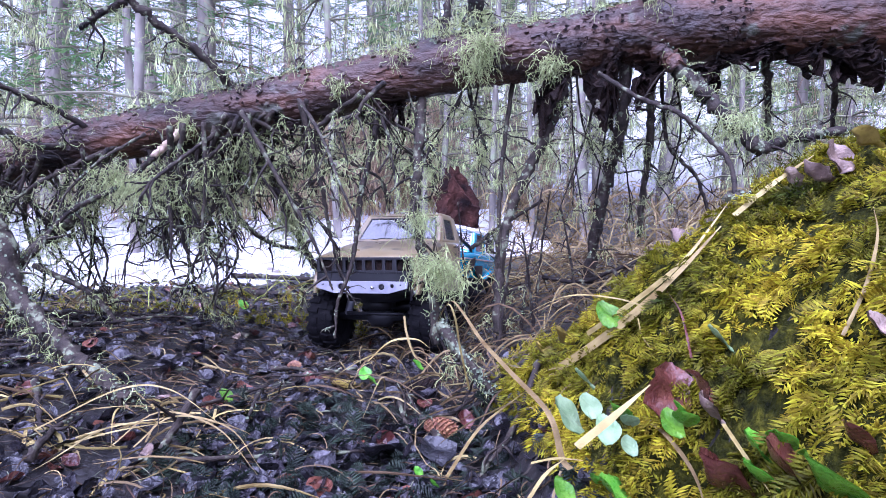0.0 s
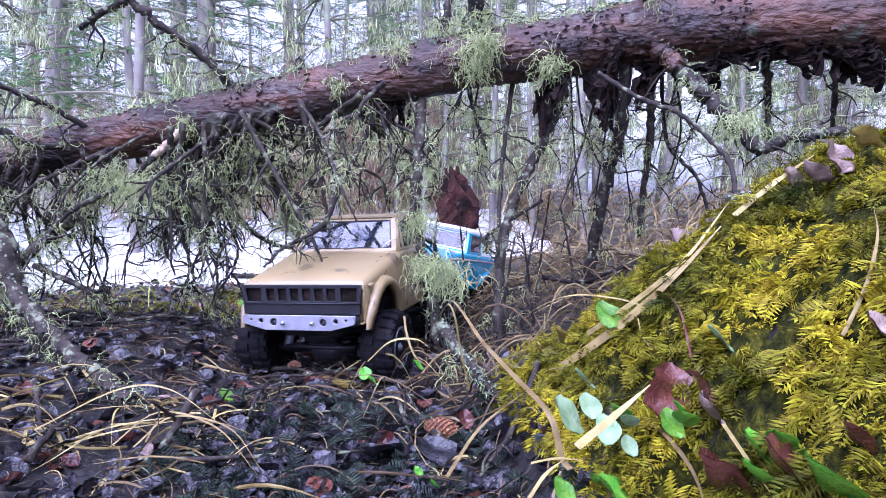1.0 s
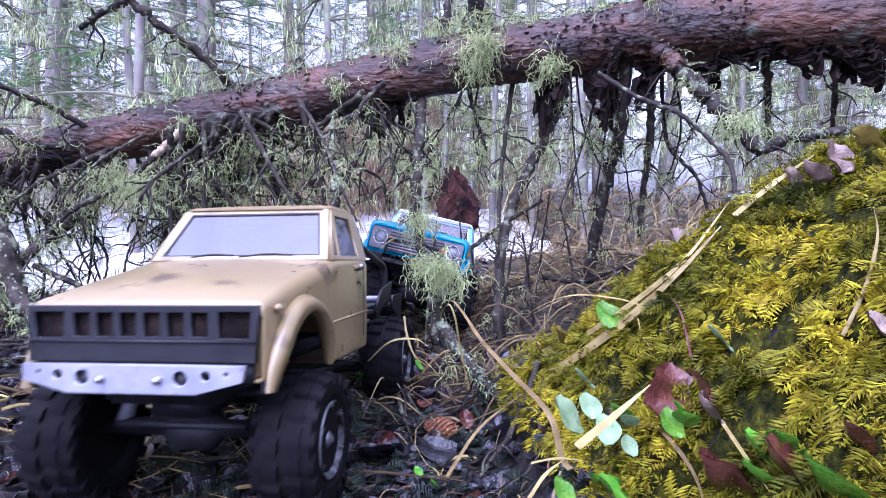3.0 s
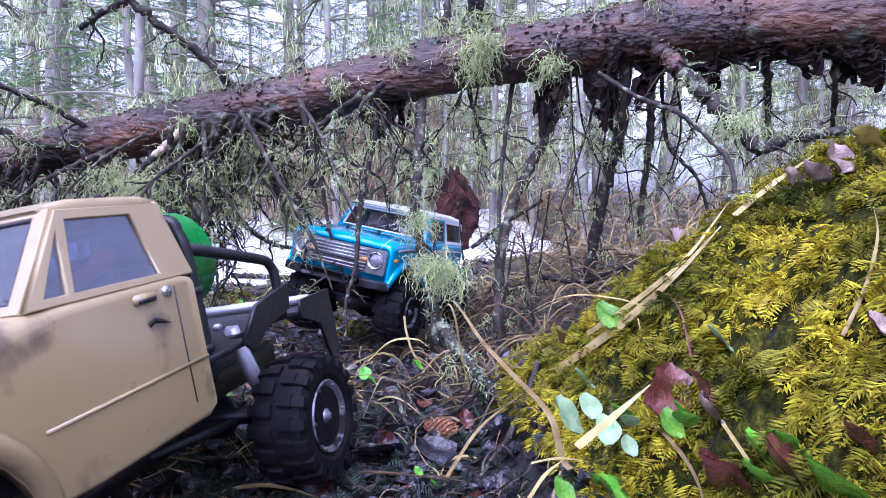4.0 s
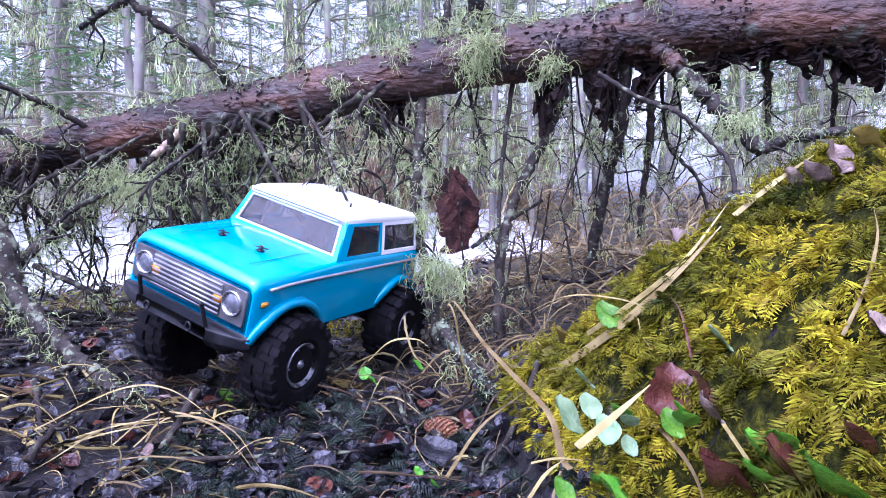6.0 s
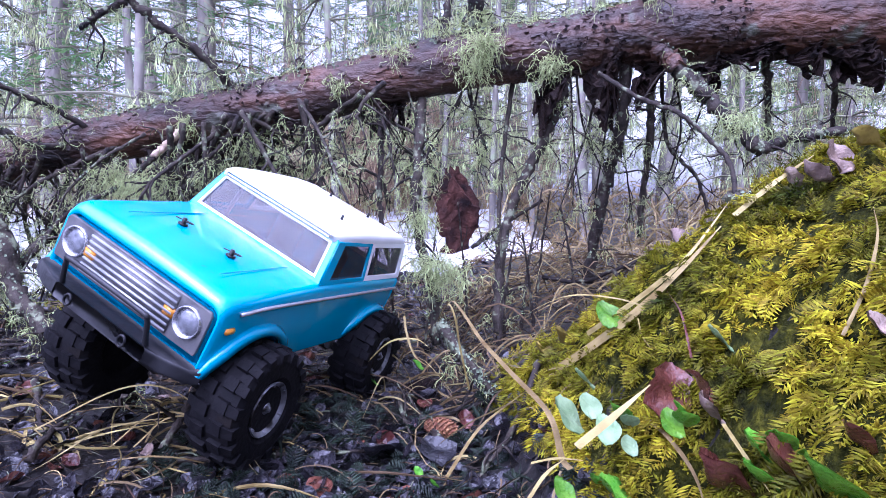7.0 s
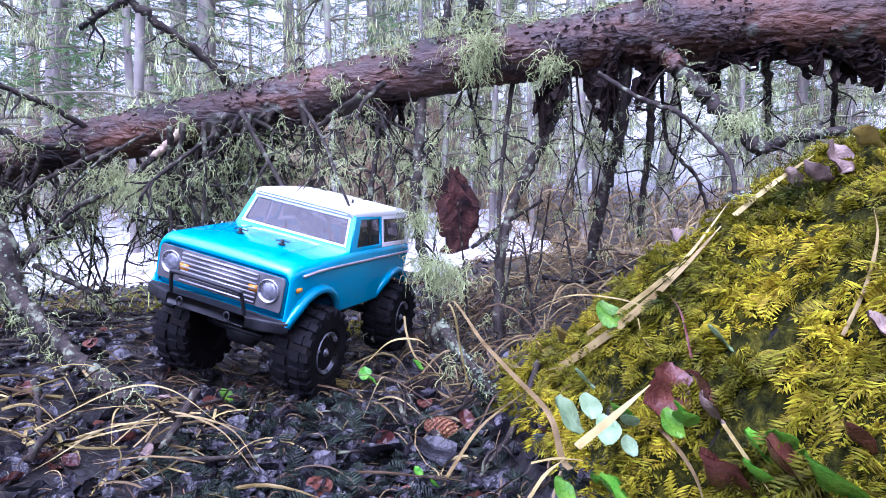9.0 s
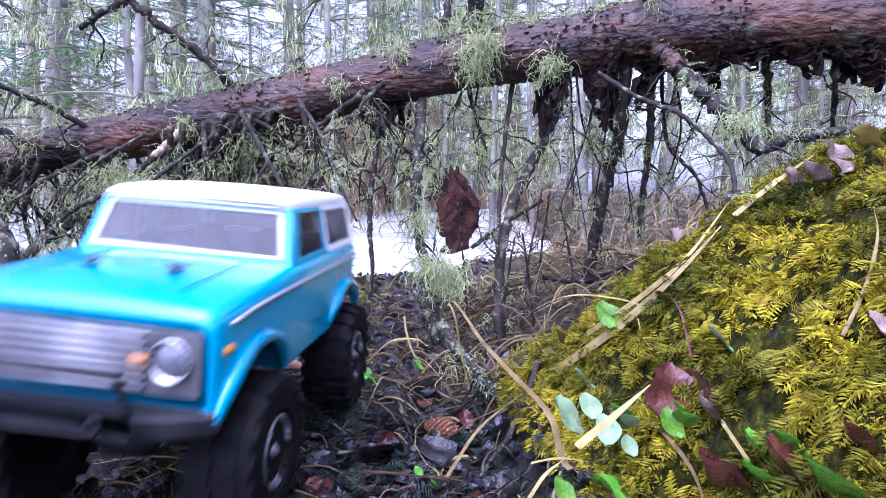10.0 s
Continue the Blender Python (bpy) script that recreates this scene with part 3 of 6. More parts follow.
    pane(car, [(-0.068, 0.339, 0.165), (0.068, 0.339, 0.165), (0.063, 0.336, 0.196), (-0.063, 0.336, 0.196)], name="rear_window")
    # cabin
    b = Buf()
    box(b, -0.072, 0.072, 0.168, 0.186, 0.138, 0.160)
    part("dashboard", b, BLACK, car, bevel=0.004)
    for s in (-1, 1):
        b = Buf()
        box(b, s * 0.012, s * 0.052, 0.215, 0.255, 0.110, 0.135)
        box(b, s * 0.014, s * 0.050, 0.250, 0.262, 0.125, 0.175)
        part("seat", b, BLACK, car, bevel=0.004)
        bar(car, "cage_hoop", [(s * 0.062, 0.175, 0.12), (s * 0.060, 0.185, 0.185), (s * 0.056, 0.205, 0.193), (s * 0.056, 0.30, 0.193), (s * 0.062, 0.325, 0.12)], 0.0022, TRIM)
    bar(car, "cage_cross_tube", [(-0.056, 0.245, 0.192), (0.056, 0.245, 0.192)], 0.0022, TRIM)
    running_gear(car, 0.082, 0.307, 0.050, 0.058)
    wheels = [wheel(car, s * 0.078, y, 0.050, 0.053, 0.044, "silver spoked rim", 0.82) for y in (0.082, 0.307) for s in (-1, 1)]
    return car, wheels


def beige_truck():
    car = tagged(empty("toy_pickup"), "beige model pickup truck with black flat tray and muddy tyres", "toy truck")
    b = Buf()
    loft(b, [(0.004, ring(0.080, 0.088, 0.126, 0.004, 0.003)), (0.000, ring(0.0815, 0.086, 0.131, 0.004, 0.003)), (0.0005, ring(0.082, 0.085, 0.1345, 0.005, 0.003)),
             (0.004, ring(0.083, 0.085, 0.138, 0.006, 0.003, crown=0.001)), (0.05, ring(0.085, 0.083, 0.148, 0.010, 0.003, crown=0.004)), (0.10, ring(0.086, 0.080, 0.158, 0.010, 0.003, crown=0.005)),
             (0.134, ring(0.087, 0.078, 0.1645, 0.008, 0.003, crown=0.002)), (0.15, ring(0.087, 0.077, 0.165, 0.006, 0.003)), (0.236, ring(0.087, 0.077, 0.166, 0.006, 0.004)), (0.246, ring(0.085, 0.080, 0.164, 0.006, 0.004))])
    body = part("body", b, BEIGE, car, "matt beige cab and bonnet with scratches")
    inner = Buf()
    box(inner, -0.076, 0.076, 0.160, 0.238, 0.10, 0.20)
    cut(body, [arch(0.064, 0.070, 0.056), inner.mesh("inner")])
    for s in (-1, 1):
        flare(car, BEIGE, s * 0.0855, 0.064, 0.070, 0.056, 8, 172, 0.009, 0.013)
        bar(car, "body_crease", [(s * 0.0868, 0.128, 0.112), (s * 0.0872, 0.243, 0.1135)], 0.0012, BEIGE, sides=6)
        t = Buf()
        box(t, s * 0.0835, s * 0.0885, 0.012, 0.022, 0.1295, 0.1345)
        part("side_marker", t, BEIGE, car, bevel=0.001)
        t = Buf()
        box(t, s * 0.0862, s * 0.0885, 0.192, 0.210, 0.1545, 0.1605)
        h = part("door_handle", t, BEIGE, car, "body-coloured door handle", bevel=0.001)
        t = Buf()
        box(t, s * 0.088, s * 0.0892, 0.1945, 0.2075, 0.1555, 0.1575)
        part("grip_slot", t, BLACK, h)
        t = Buf()
        lathe(t, [(s * 0.0862, 0.0036), (s * 0.0885, 0.0034), (s * 0.0892, 0.002)], "x", (0, 0.2185, 0.1585), 14)
        part("fuel_cap", t, CHROME, car, "small round metal cap")
        bar(car, "door_seam", [(s * 0.0868, 0.2255, 0.090), (s * 0.0869, 0.2255, 0.160)], 0.0006, BLACK, sides=4)
        b = Buf()
        ribbon(b, [(s * 0.0876, 0.200, 0.1425), (s * 0.0877, 0.205, 0.1445), (s * 0.0877, 0.211, 0.1425), (s * 0.0876, 0.217, 0.1405)], 0.003, (0, 0, 1), 0.05)
        part("paint_chip", b, BLACK, car, "dark scraped patch in the paint")
    # nose: black grille, recesses and bar
    me = placed(plate("grille", [(-0.0785, 0.0985), (0.0785, 0.0985), (0.080, 0.134), (-0.080, 0.134)], [[(x0, 0.114), (x0 + 0.0125, 0.114), (x0 + 0.0125, 0.1305), (x0, 0.1305)] for x0 in (-0.0475, -0.0310, -0.0145, 0.0020, 0.0185, 0.0350)]
                      + [[(-0.075, 0.113), (-0.0535, 0.113), (-0.0535, 0.131), (-0.076, 0.131)], [(0.0535, 0.113), (0.075, 0.113), (0.076, 0.131), (0.0535, 0.131)]], 0.005), (0, -0.0025, 0), (1, 0, 0), (0, 0, 1))
    grille = part("grille", me, BLACK, car, "black plastic grille with tall slots", smooth=False)
    b = Buf()
    box(b, -0.0775, 0.0775, 0.0002, 0.0016, 0.100, 0.133)
    part("grille_backing", b, FLAKE, grille)
    bar(grille, "grille_lip", [(-0.079, -0.0055, 0.1115), (0.079, -0.0055, 0.1115)], 0.0011, BLACK, sides=6)
    b = Buf()
    box(b, -0.076, 0.076, -0.004, 0.004, 0.083, 0.0985)
    part("lower_valance", b, BLACK, car, bevel=0.002)
    holes = [(s * x, z, r) for s in (-1, 1) for x, z, r in ((0.0336, 0.0895, 0.0052), (0.0505, 0.0912, 0.0036), (0.0640, 0.0925, 0.0020))]
    me = placed(plate("bumper", [(-0.044, 0.0800), (0.044, 0.0800), (0.0745, 0.0880), (0.0752, 0.0975), (-0.0752, 0.0975), (-0.0745, 0.0880)], holes, 0.0035), (0, -0.0145, 0), (1, 0, 0), (0, 0.02, 1))
    bump = part("bumper", me, STEEL, car, "flat grey metal bumper plate with round holes", smooth=False)
    for s in (-1, 1):
        b = Buf()
        lathe(b, [(-0.0185, 0.0022), (-0.0165, 0.0026), (-0.012, 0.0026)], "y", (s * 0.0195, 0, 0.0885), 8)
        part("bolt", b, CHROME, bump)
        b = Buf()
        box(b, s * 0.028, s * 0.038, -0.012, 0.03, 0.083, 0.093)
        part("bumper_bracket", b, BLACK, car)
    # cab
    lo, up = np.array([0, 0.1345, 0.165]), np.array([0, 0.171, 0.2105])
    rise = np.linalg.norm(up - lo)
    frame_in = [(-0.0735, 0.003), (0.0735, 0.003), (0.0625, rise - 0.0035), (-0.0625, rise - 0.0035)]
    part("screen_frame", placed(plate("screen_frame", [(-0.0805, -0.001), (0.0805, -0.001), (0.0690, rise), (-0.0690, rise)], [frame_in], 0.004), tuple(lo), (1, 0, 0), tuple(up - lo)), BEIGE, car, smooth=False)
    part("screen_gasket", placed(plate("screen_gasket", frame_in, [[(-0.0718, 0.0045), (0.0718, 0.0045), (0.0612, rise - 0.005), (-0.0612, rise - 0.005)]], 0.003), tuple(lo), (1, 0, 0), tuple(up - lo)), BLACK, car, smooth=False)
    d = (up - lo) / rise
    nrm = np.array([0, -d[2], d[1]])
    pane(car, [lo + d * 0.0045 + np.array([x, 0, 0]) for x in (-0.0718, 0.0718)] + [lo + d * (rise - 0.005) + np.array([x, 0, 0]) for x in (0.0612, -0.0612)], material=SCREEN, name="windscreen")
    for x0, x1 in ((-0.045, -0.005), (0.0, 0.048)):
        q = [lo + d * h + nrm * 0.002 + np.array([x, 0, 0]) for x, h in ((x0, 0.002), ((x0 + x1) / 2, 0.0048), (x1, 0.0035))]
        bar(car, "wiper", q, 0.0009, BLACK, "black windscreen wiper", sides=5)
    for s in (-1, 1):
        lean = (-s * 0.27, 0, 1)
        o = [(0.1345, 0.0), (0.248, 0.0), (0.244, 0.0465), (0.171, 0.0465)]
        h = [(0.143, 0.003), (0.1575, 0.003), (0.1675, 0.0375), (0.1665, 0.0375)]
        h2 = [(0.1605, 0.003), (0.222, 0.003), (0.219, 0.042), (0.1735, 0.042)]
        me = placed(plate("cab_side", o, [h, h2], 0.004), (s * 0.0825, 0, 0.165), (0, 1, 0), lean)
        part("cab_side", me, BEIGE, car, smooth=False)
        L = np.array(Vector(lean).normalized())
        for hh in (h, h2):
            pane(car, [np.array([s * 0.0825, y, 0.165]) + L * z for y, z in hh], SIDEWINDOW, "side_window")
    b = Buf()
    loft(b, [(0.168, ring(0.064, 0.2095, 0.2120, 0.001, 0.001)), (0.172, ring(0.0690, 0.2085, 0.2145, 0.003, 0.001)), (0.185, ring(0.0705, 0.2085, 0.2165, 0.005, 0.001, crown=0.001)),
             (0.235, ring(0.0705, 0.2085, 0.2165, 0.005, 0.001, crown=0.001)), (0.248, ring(0.069, 0.2085, 0.2140, 0.003, 0.001)), (0.251, ring(0.064, 0.209, 0.2120, 0.001, 0.001))])
    part("roof", b, BEIGE, car, "beige cab roof")
    me = placed(plate("cab_back", [(-0.0825, 0), (0.0825, 0), (0.0700, 0.0465), (-0.0700, 0.0465)], [[(-0.06, 0.008), (0.06, 0.008), (0.053, 0.038), (-0.053, 0.038)]], 0.003), (0, 0.2475, 0.165), (1, 0, 0), (0, -0.06, 1))
    part("cab_back", me, BEIGE, car, smooth=False)
    pane(car, [(-0.06, 0.247, 0.173), (0.06, 0.247, 0.173), (0.053, 0.2455, 0.203), (-0.053, 0.2455, 0.203)], SIDEWINDOW, "rear_window")
    b = Buf()
    box(b, -0.07, 0.07, 0.152, 0.168, 0.140, 0.163)
    part("dashboard", b, BLACK, car, bevel=0.004)
    for s in (-1, 1):
        b = Buf()
        box(b, s * 0.012, s * 0.052, 0.185, 0.222, 0.12, 0.14)
        box(b, s * 0.014, s * 0.050, 0.222, 0.232, 0.13, 0.185)
        part("seat", b, BLACK, car, bevel=0.004)
    b = Buf()
    tube(b, curve([(0.067, 0.172, 0.171), (0.066, 0.190, 0.177), (0.064, 0.207, 0.184)], 4), 0.0042, 0.0052, 8)
    part("red_roll", b, REDPLASTIC, car, "dull red rounded stick lying in the cab")
    # tray, arches, roll bar
    me = placed(plate("tray", [(-0.080, 0.254), (0.080, 0.254), (0.080, 0.300), (0.058, 0.306), (0.058, 0.390), (0.080, 0.396), (0.080, 0.430), (-0.080, 0.430), (-0.080, 0.396), (-0.058, 0.390), (-0.058, 0.306), (-0.080, 0.300)], [], 0.004), (0, 0, 0.108), (1, 0, 0), (0, 1, 0))
    part("tray", me, BLACK, car, "wet black flat metal tray", smooth=False)
    for s in (-1, 1):
        me = placed(plate("tray_guard", [(0.288, 0.0), (0.305, 0.022), (0.352, 0.030), (0.352, 0.010), (0.320, 0.004), (0.300, -0.010)], [], 0.003), (s * 0.083, 0, 0.110), (0, 1, 0), (s * 0.15, 0, 1))
        part("tray_guard", me, BLACK, car, "bent black side guard plate", smooth=False)
        me = placed(plate("rear_guard", [(0.372, 0.014), (0.425, 0.014), (0.440, -0.045), (0.425, -0.050), (0.405, -0.012), (0.372, 0.0)], [], 0.003), (s * 0.083, 0, 0.108), (0, 1, 0), (s * 0.1, 0, 1))
        part("rear_guard", me, BLACK, car, smooth=False)
        bar(car, "roll_bar", [(s * 0.074, 0.258, 0.092), (s * 0.074, 0.259, 0.17), (s * 0.070, 0.260, 0.190), (s * 0.060, 0.260, 0.200), (0, 0.260, 0.202)], 0.0046, BLACK, "black tubular roll bar")
        bar(car, "roll_bar_stay", [(s * 0.073, 0.262, 0.180), (s * 0.078, 0.335, 0.1625), (s * 0.079, 0.347, 0.156), (s * 0.080, 0.350, 0.145), (s * 0.080, 0.350, 0.112)], 0.0040, BLACK, "black roll bar stay")
        b = Buf()
        for z in (0.112, 0.150):
            lathe(b, [(z, 0.0062), (z + 0.005, 0.0062)], "z", (s * 0.074, 0.2585, 0), 10)
        part("bar_clamp", b, BLACK, car)
    b = Buf()
    box(b, -0.085, 0.064, 0.424, 0.432, 0.111, 0.119)
    part("tray_end_bar", b, STEEL, car, "square grey metal bar across the tray", bevel=0.001)
    b = Buf()
    lathe(b, [(0.268, 0.002), (0.268, 0.033), (0.271, 0.036), (0.276, 0.036), (0.279, 0.034), (0.306, 0.036), (0.309, 0.034), (0.307, 0.026), (0.304, 0.002)], "y", (0.026, 0, 0.172), 32)
    part("green_tub", b, GREENPLASTIC, car, "glossy round green plastic tub")
    b = Buf()
    box(b, 0.004, 0.048, 0.272, 0.304, 0.110, 0.140)
    part("tub_bracket", b, BLACK, car, bevel=0.002)
    for x, y in ((0.04, 0.29), (0.02, 0.35), (-0.03, 0.37), (0.045, 0.33)):
        b = Buf()
        lathe(b, [(0.110, 0.004), (0.113, 0.004), (0.115, 0.0025)], "z", (x, y, 0), 8)
        part("tray_bolt", b, STEEL, car)
    b = Buf()
    lathe(b, [(0.435, 0.0035), (0.455, 0.0035), (0.457, 0.002)], "y", (0.066, 0, 0.080), 10)
    part("tow_pin", b, WHITE, car)
    running_gear(car, 0.062, 0.344, 0.039, 0.07)
    wheels = [wheel(car, s * 0.087, y, 0.039, 0.050, 0.044, "dull silver spoked rim") for y in (0.062, 0.344) for s in (-1, 1)]
    return car, wheels


BLUE_TRUCK, BLUE_WHEELS = blue_truck()
BEIGE_TRUCK, BEIGE_WHEELS = beige_truck()
BLUE_ROWS = [
    (0.0, pose(-0.095, 1.130, 0.020, -7.0, 9.6, -20.0)), (1.0, pose(-0.112, 1.115, 0.020, -7.0, 9.6, -22.0)), (2.0, pose(-0.108, 1.090, 0.021, -7.0, 9.6, -20.0)),
    (2.7, pose(-0.065, 1.026, 0.051, -14.1, 12.3, -5.5)), (3.3, pose(-0.100, 0.930, 0.068, -14.0, 12.8, -10.5)), (3.8, pose(-0.153, 0.883, 0.073, -13.8, 13.1, -16.6)),
    (4.0, pose(-0.187, 0.890, 0.050, -5.1, 10.1, -20.8)), (4.5, pose(-0.234, 0.798, 0.052, -1.5, 12.8, -27.4)), (5.0, pose(-0.244, 0.760, 0.055, -1.1, 17.1, -28.2)),
    (5.5, pose(-0.289, 0.689, 0.040, 1.9, 16.4, -27.4)), (6.1, pose(-0.299, 0.602, 0.043, 1.0, 16.8, -25.4)), (6.8, pose(-0.309, 0.502, 0.049, 0.0, 17.3, -22.8)),
    (7.0, pose(-0.306, 0.463, 0.072, -4.3, 28.0, -20.2)), (7.5, pose(-0.299, 0.458, 0.077, -5.5, 28.7, -17.2)), (8.0, pose(-0.296, 0.453, 0.076, -5.5, 29.1, -16.7)),
    (8.5, pose(-0.294, 0.460, 0.067, -4.3, 26.2, -17.1)), (8.6, pose(-0.288, 0.506, 0.035, 3.8, 12.2, -19.5)), (8.7, pose(-0.272, 0.586, 0.037, 3.6, 4.4, -17.0)),
    (8.8, pose(-0.256, 0.626, 0.035, 2.3, 5.0, -16.1)), (9.0, pose(-0.270, 0.637, 0.043, 0.6, 12.8, -17.8)), (9.2, pose(-0.271, 0.567, 0.039, 2.6, 12.7, -15.5)),
    (9.3, pose(-0.274, 0.521, 0.033, 3.0, 9.6, -14.6)), (9.5, pose(-0.274, 0.452, 0.064, -4.1, 21.1, -13.4)), (9.8, pose(-0.244, 0.390, 0.084, -8.4, 21.2, -9.6)),
    (10.0, pose(-0.223, 0.322, 0.033, 2.6, 5.0, -5.0))]
BEIGE_ROWS = [
    (0.0, pose(-0.121, 0.924, 0.026, -5.3, -1.4, -16.9)), (0.5, pose(-0.152, 0.853, 0.022, -3.1, 0.9, -8.8)), (1.0, pose(-0.172, 0.756, 0.006, 0.8, -1.8, -14.4)),
    (1.5, pose(-0.194, 0.672, 0.012, 0.1, -4.2, -15.0)), (2.0, pose(-0.179, 0.565, 0.023, -2.1, -5.6, -9.5)), (2.5, pose(-0.172, 0.495, 0.032, -4.7, -1.2, -7.3)),
    (2.7, pose(-0.177, 0.457, 0.045, -6.8, 0.6, -6.4)), (3.3, pose(-0.217, 0.297, 0.022, -2.0, -4.5, -10.0)), (3.8, pose(-0.254, 0.172, 0.003, 2.3, -8.5, -13.7)),
    (4.0, pose(-0.267, 0.158, 0.006, 3.1, -9.3, -14.3)), (4.5, pose(-0.255, 0.056, 0.017, -1.6, -11.1, -7.3)), (5.0, pose(-0.227, -0.056, 0.040, -6.4, -13.0, 2.6)),
    (5.5, pose(-0.225, -0.183, 0.031, -6.1, -12.9, 2.2)), (6.2, pose(-0.240, -0.420, 0.015, -3.0, -6.0, 1.0)), (7.0, pose(-0.250, -0.620, 0.008, 0.0, -1.0, 0.0)), (10.0, pose(-0.250, -0.640, 0.008, 0.0, -1.0, 0.0))]


def between(rows, t):
    """The pose at a time between two rows."""
    for (t0, a), (t1, b) in zip(rows, rows[1:]):
        if t0 <= t <= t1:
            k = (t - t0) / (t1 - t0)
            return Matrix.LocRotScale(a.translation.lerp(b.translation, k), a.to_quaternion().slerp(b.to_quaternion(), k), None)


def drive(car, wheels, rows, radius, times, sag, rise, flex):
    """Keys the truck, and its wheels as they roll and as the axles give."""
    walk(car, rows)
    keys = {w: [] for w in wheels}
    home = {w: w.location.copy() for w in wheels}
    turn, last = 0.0, None
    for t in times:
        m = between(rows, t)
        if last is not None:
            d = m.translation - last.translation
            turn += min(1.3, max(-1.3, d.dot(m.to_3x3() @ Vector((0, -1, 0))) / radius))
        last = m
        for w in wheels:
            p = home[w]
            foot = m @ (p - Vector((0, 0, radius)))
            lift = float(height(foot.x, foot.y)) - 0.004 - foot.z
            lift = max(-sag, min(rise, lift))
            hinge = Vector((0, p.y, p.z + 0.13))
            give = Matrix.Rotation(-flex * m.to_euler().y, 4, "Y")
            keys[w].append((t, Matrix.Translation(hinge) @ give @ Matrix.Translation(p - hinge + Vector((0, 0, lift))) @ Matrix.Rotation(turn, 4, "X")))
    for w in wheels:
        w.rotation_mode = "QUATERNION"
        walk(w, keys[w])


def motions():
    drive(BLUE_TRUCK, BLUE_WHEELS, BLUE_ROWS, 0.053, [i / 10 for i in range(101)], 0.006, 0.006, 0.45)
    drive(BEIGE_TRUCK, BEIGE_WHEELS, BEIGE_ROWS, 0.050, [i / 10 for i in range(101)], 0.006, 0.010, 0.0)
    sway()


# ---- the fallen spruce with its branches ----
def beard(buf, at, n, length, spread, r=0.0005):
    """A tuft of drooping, forking lichen threads."""
    at = np.array(at, float)
    for _ in range(n):
        p = at + rng.normal(size=3) * spread * np.array([1, 0.7, 0.6])
        d = rng.normal(size=3) * 0.8 + np.array([0, 0, -0.75])
        line, step = [p], length * rng.uniform(0.5, 1.2) / 6
        for _ in range(6):
            d = d / np.linalg.norm(d)
            line.append(line[-1] + d * step)
            d = d + rng.normal(size=3) * 0.75 + np.array([0, 0, -0.28])
        tube(buf, line, r, r * 0.5, 3, close=False)
        for q in (2, 4):
            e = rng.normal(size=3)
            tube(buf, [line[q], line[q] + e / np.linalg.norm(e) * step * 0.9, line[q] + e / np.linalg.norm(e) * step * 1.5 + np.array([0, 0, -step])], r * 0.8, r * 0.4, 3, close=False)


def flakes(buf, line, r, n, size):
    """Little curled lichen lobes on bark."""
    line = np.asarray(line, float)
    for _ in range(n):
        i = rng.uniform(0, len(line) - 1.001)
        p = line[int(i)] * (1 - i % 1) + line[int(i) + 1] * (i % 1)
        o = rng.normal(size=3) + np.array([0, -0.4, 0.3])
        o /= np.linalg.norm(o)
        u = np.cross(o, rng.normal(size=3))
        u /= np.linalg.norm(u)
        w, s = np.cross(o, u), size * rng.uniform(0.5, 1.4)
        c = p + o * r
        buf.add([c - u * s * 0.5, c + w * s * 0.5 + o * s * 0.35, c + u * s * 0.5 + o * s * 0.2, c - w * s * 0.5 + o * s * 0.45, c + o * s * 0.1], [(0, 1, 4), (1, 2, 4), (2, 3, 4), (3, 0, 4)])


def limb(tree, points, r0, r1, twigs=6, twig_len=0.05, tufts=3, tuft_n=10, tuft_len=0.03, crust=20, name="branch", material=None, droop=0.6, label="", sides=7):
    """One branch with side twigs; lichen hangs on it."""
    line = curve(points, 12)
    line[1:-1] += rng.normal(size=line[1:-1].shape) * r0 * 0.10
    b, hair, lobes = Buf(), Buf(), Buf()
    tube(b, line, r0 * 0.8, r1 * 0.8, sides + 2, 0.18)
    spots = [line[int(rng.uniform(0.15, 1) * (len(line) - 1))] for _ in range(tufts)]
    for _ in range(twigs):
        i = int(rng.uniform(0.12, 0.97) * (len(line) - 1))
        d = rng.normal(size=3)
        d[2] -= droop
        d /= np.linalg.norm(d)
        n, q, s = 5, [line[i]], twig_len * rng.uniform(0.5, 1.5) / 5
        for _ in range(n):
            q.append(q[-1] + d * s)
            d = d + rng.normal(size=3) * 0.28 + np.array([0, 0, -0.08])
            d /= np.linalg.norm(d)
        tube(b, q, min(r0 * 0.4, 0.0022), 0.0006, 4)
        if rng.random() < 0.6 and tufts:
            spots.append(q[3])
        for _ in range(2):
            e = rng.normal(size=3)
            tube(b, [q[3], q[3] + e * s * 0.7, q[3] + e * s * 1.1 + np.array([0, 0, -s * 0.5])], 0.0009, 0.0004, 3)
    ob = part(name, b, material or TWIG, tree, label)
    for p in spots:
        beard(hair, p, tuft_n, tuft_len, r0 * 0.6 + 0.002)
    if hair.n:
        part("lichen", hair, LICHEN, ob, "pale green beard lichen", kind="stuff")
    if crust:
        flakes(lobes, line, (r0 + r1) / 2, int(crust * 1.8), 0.0034)
        part("leaf_lichen", lobes, CRUST, ob, "grey leafy lichen", kind="stuff", smooth=False)
    return ob


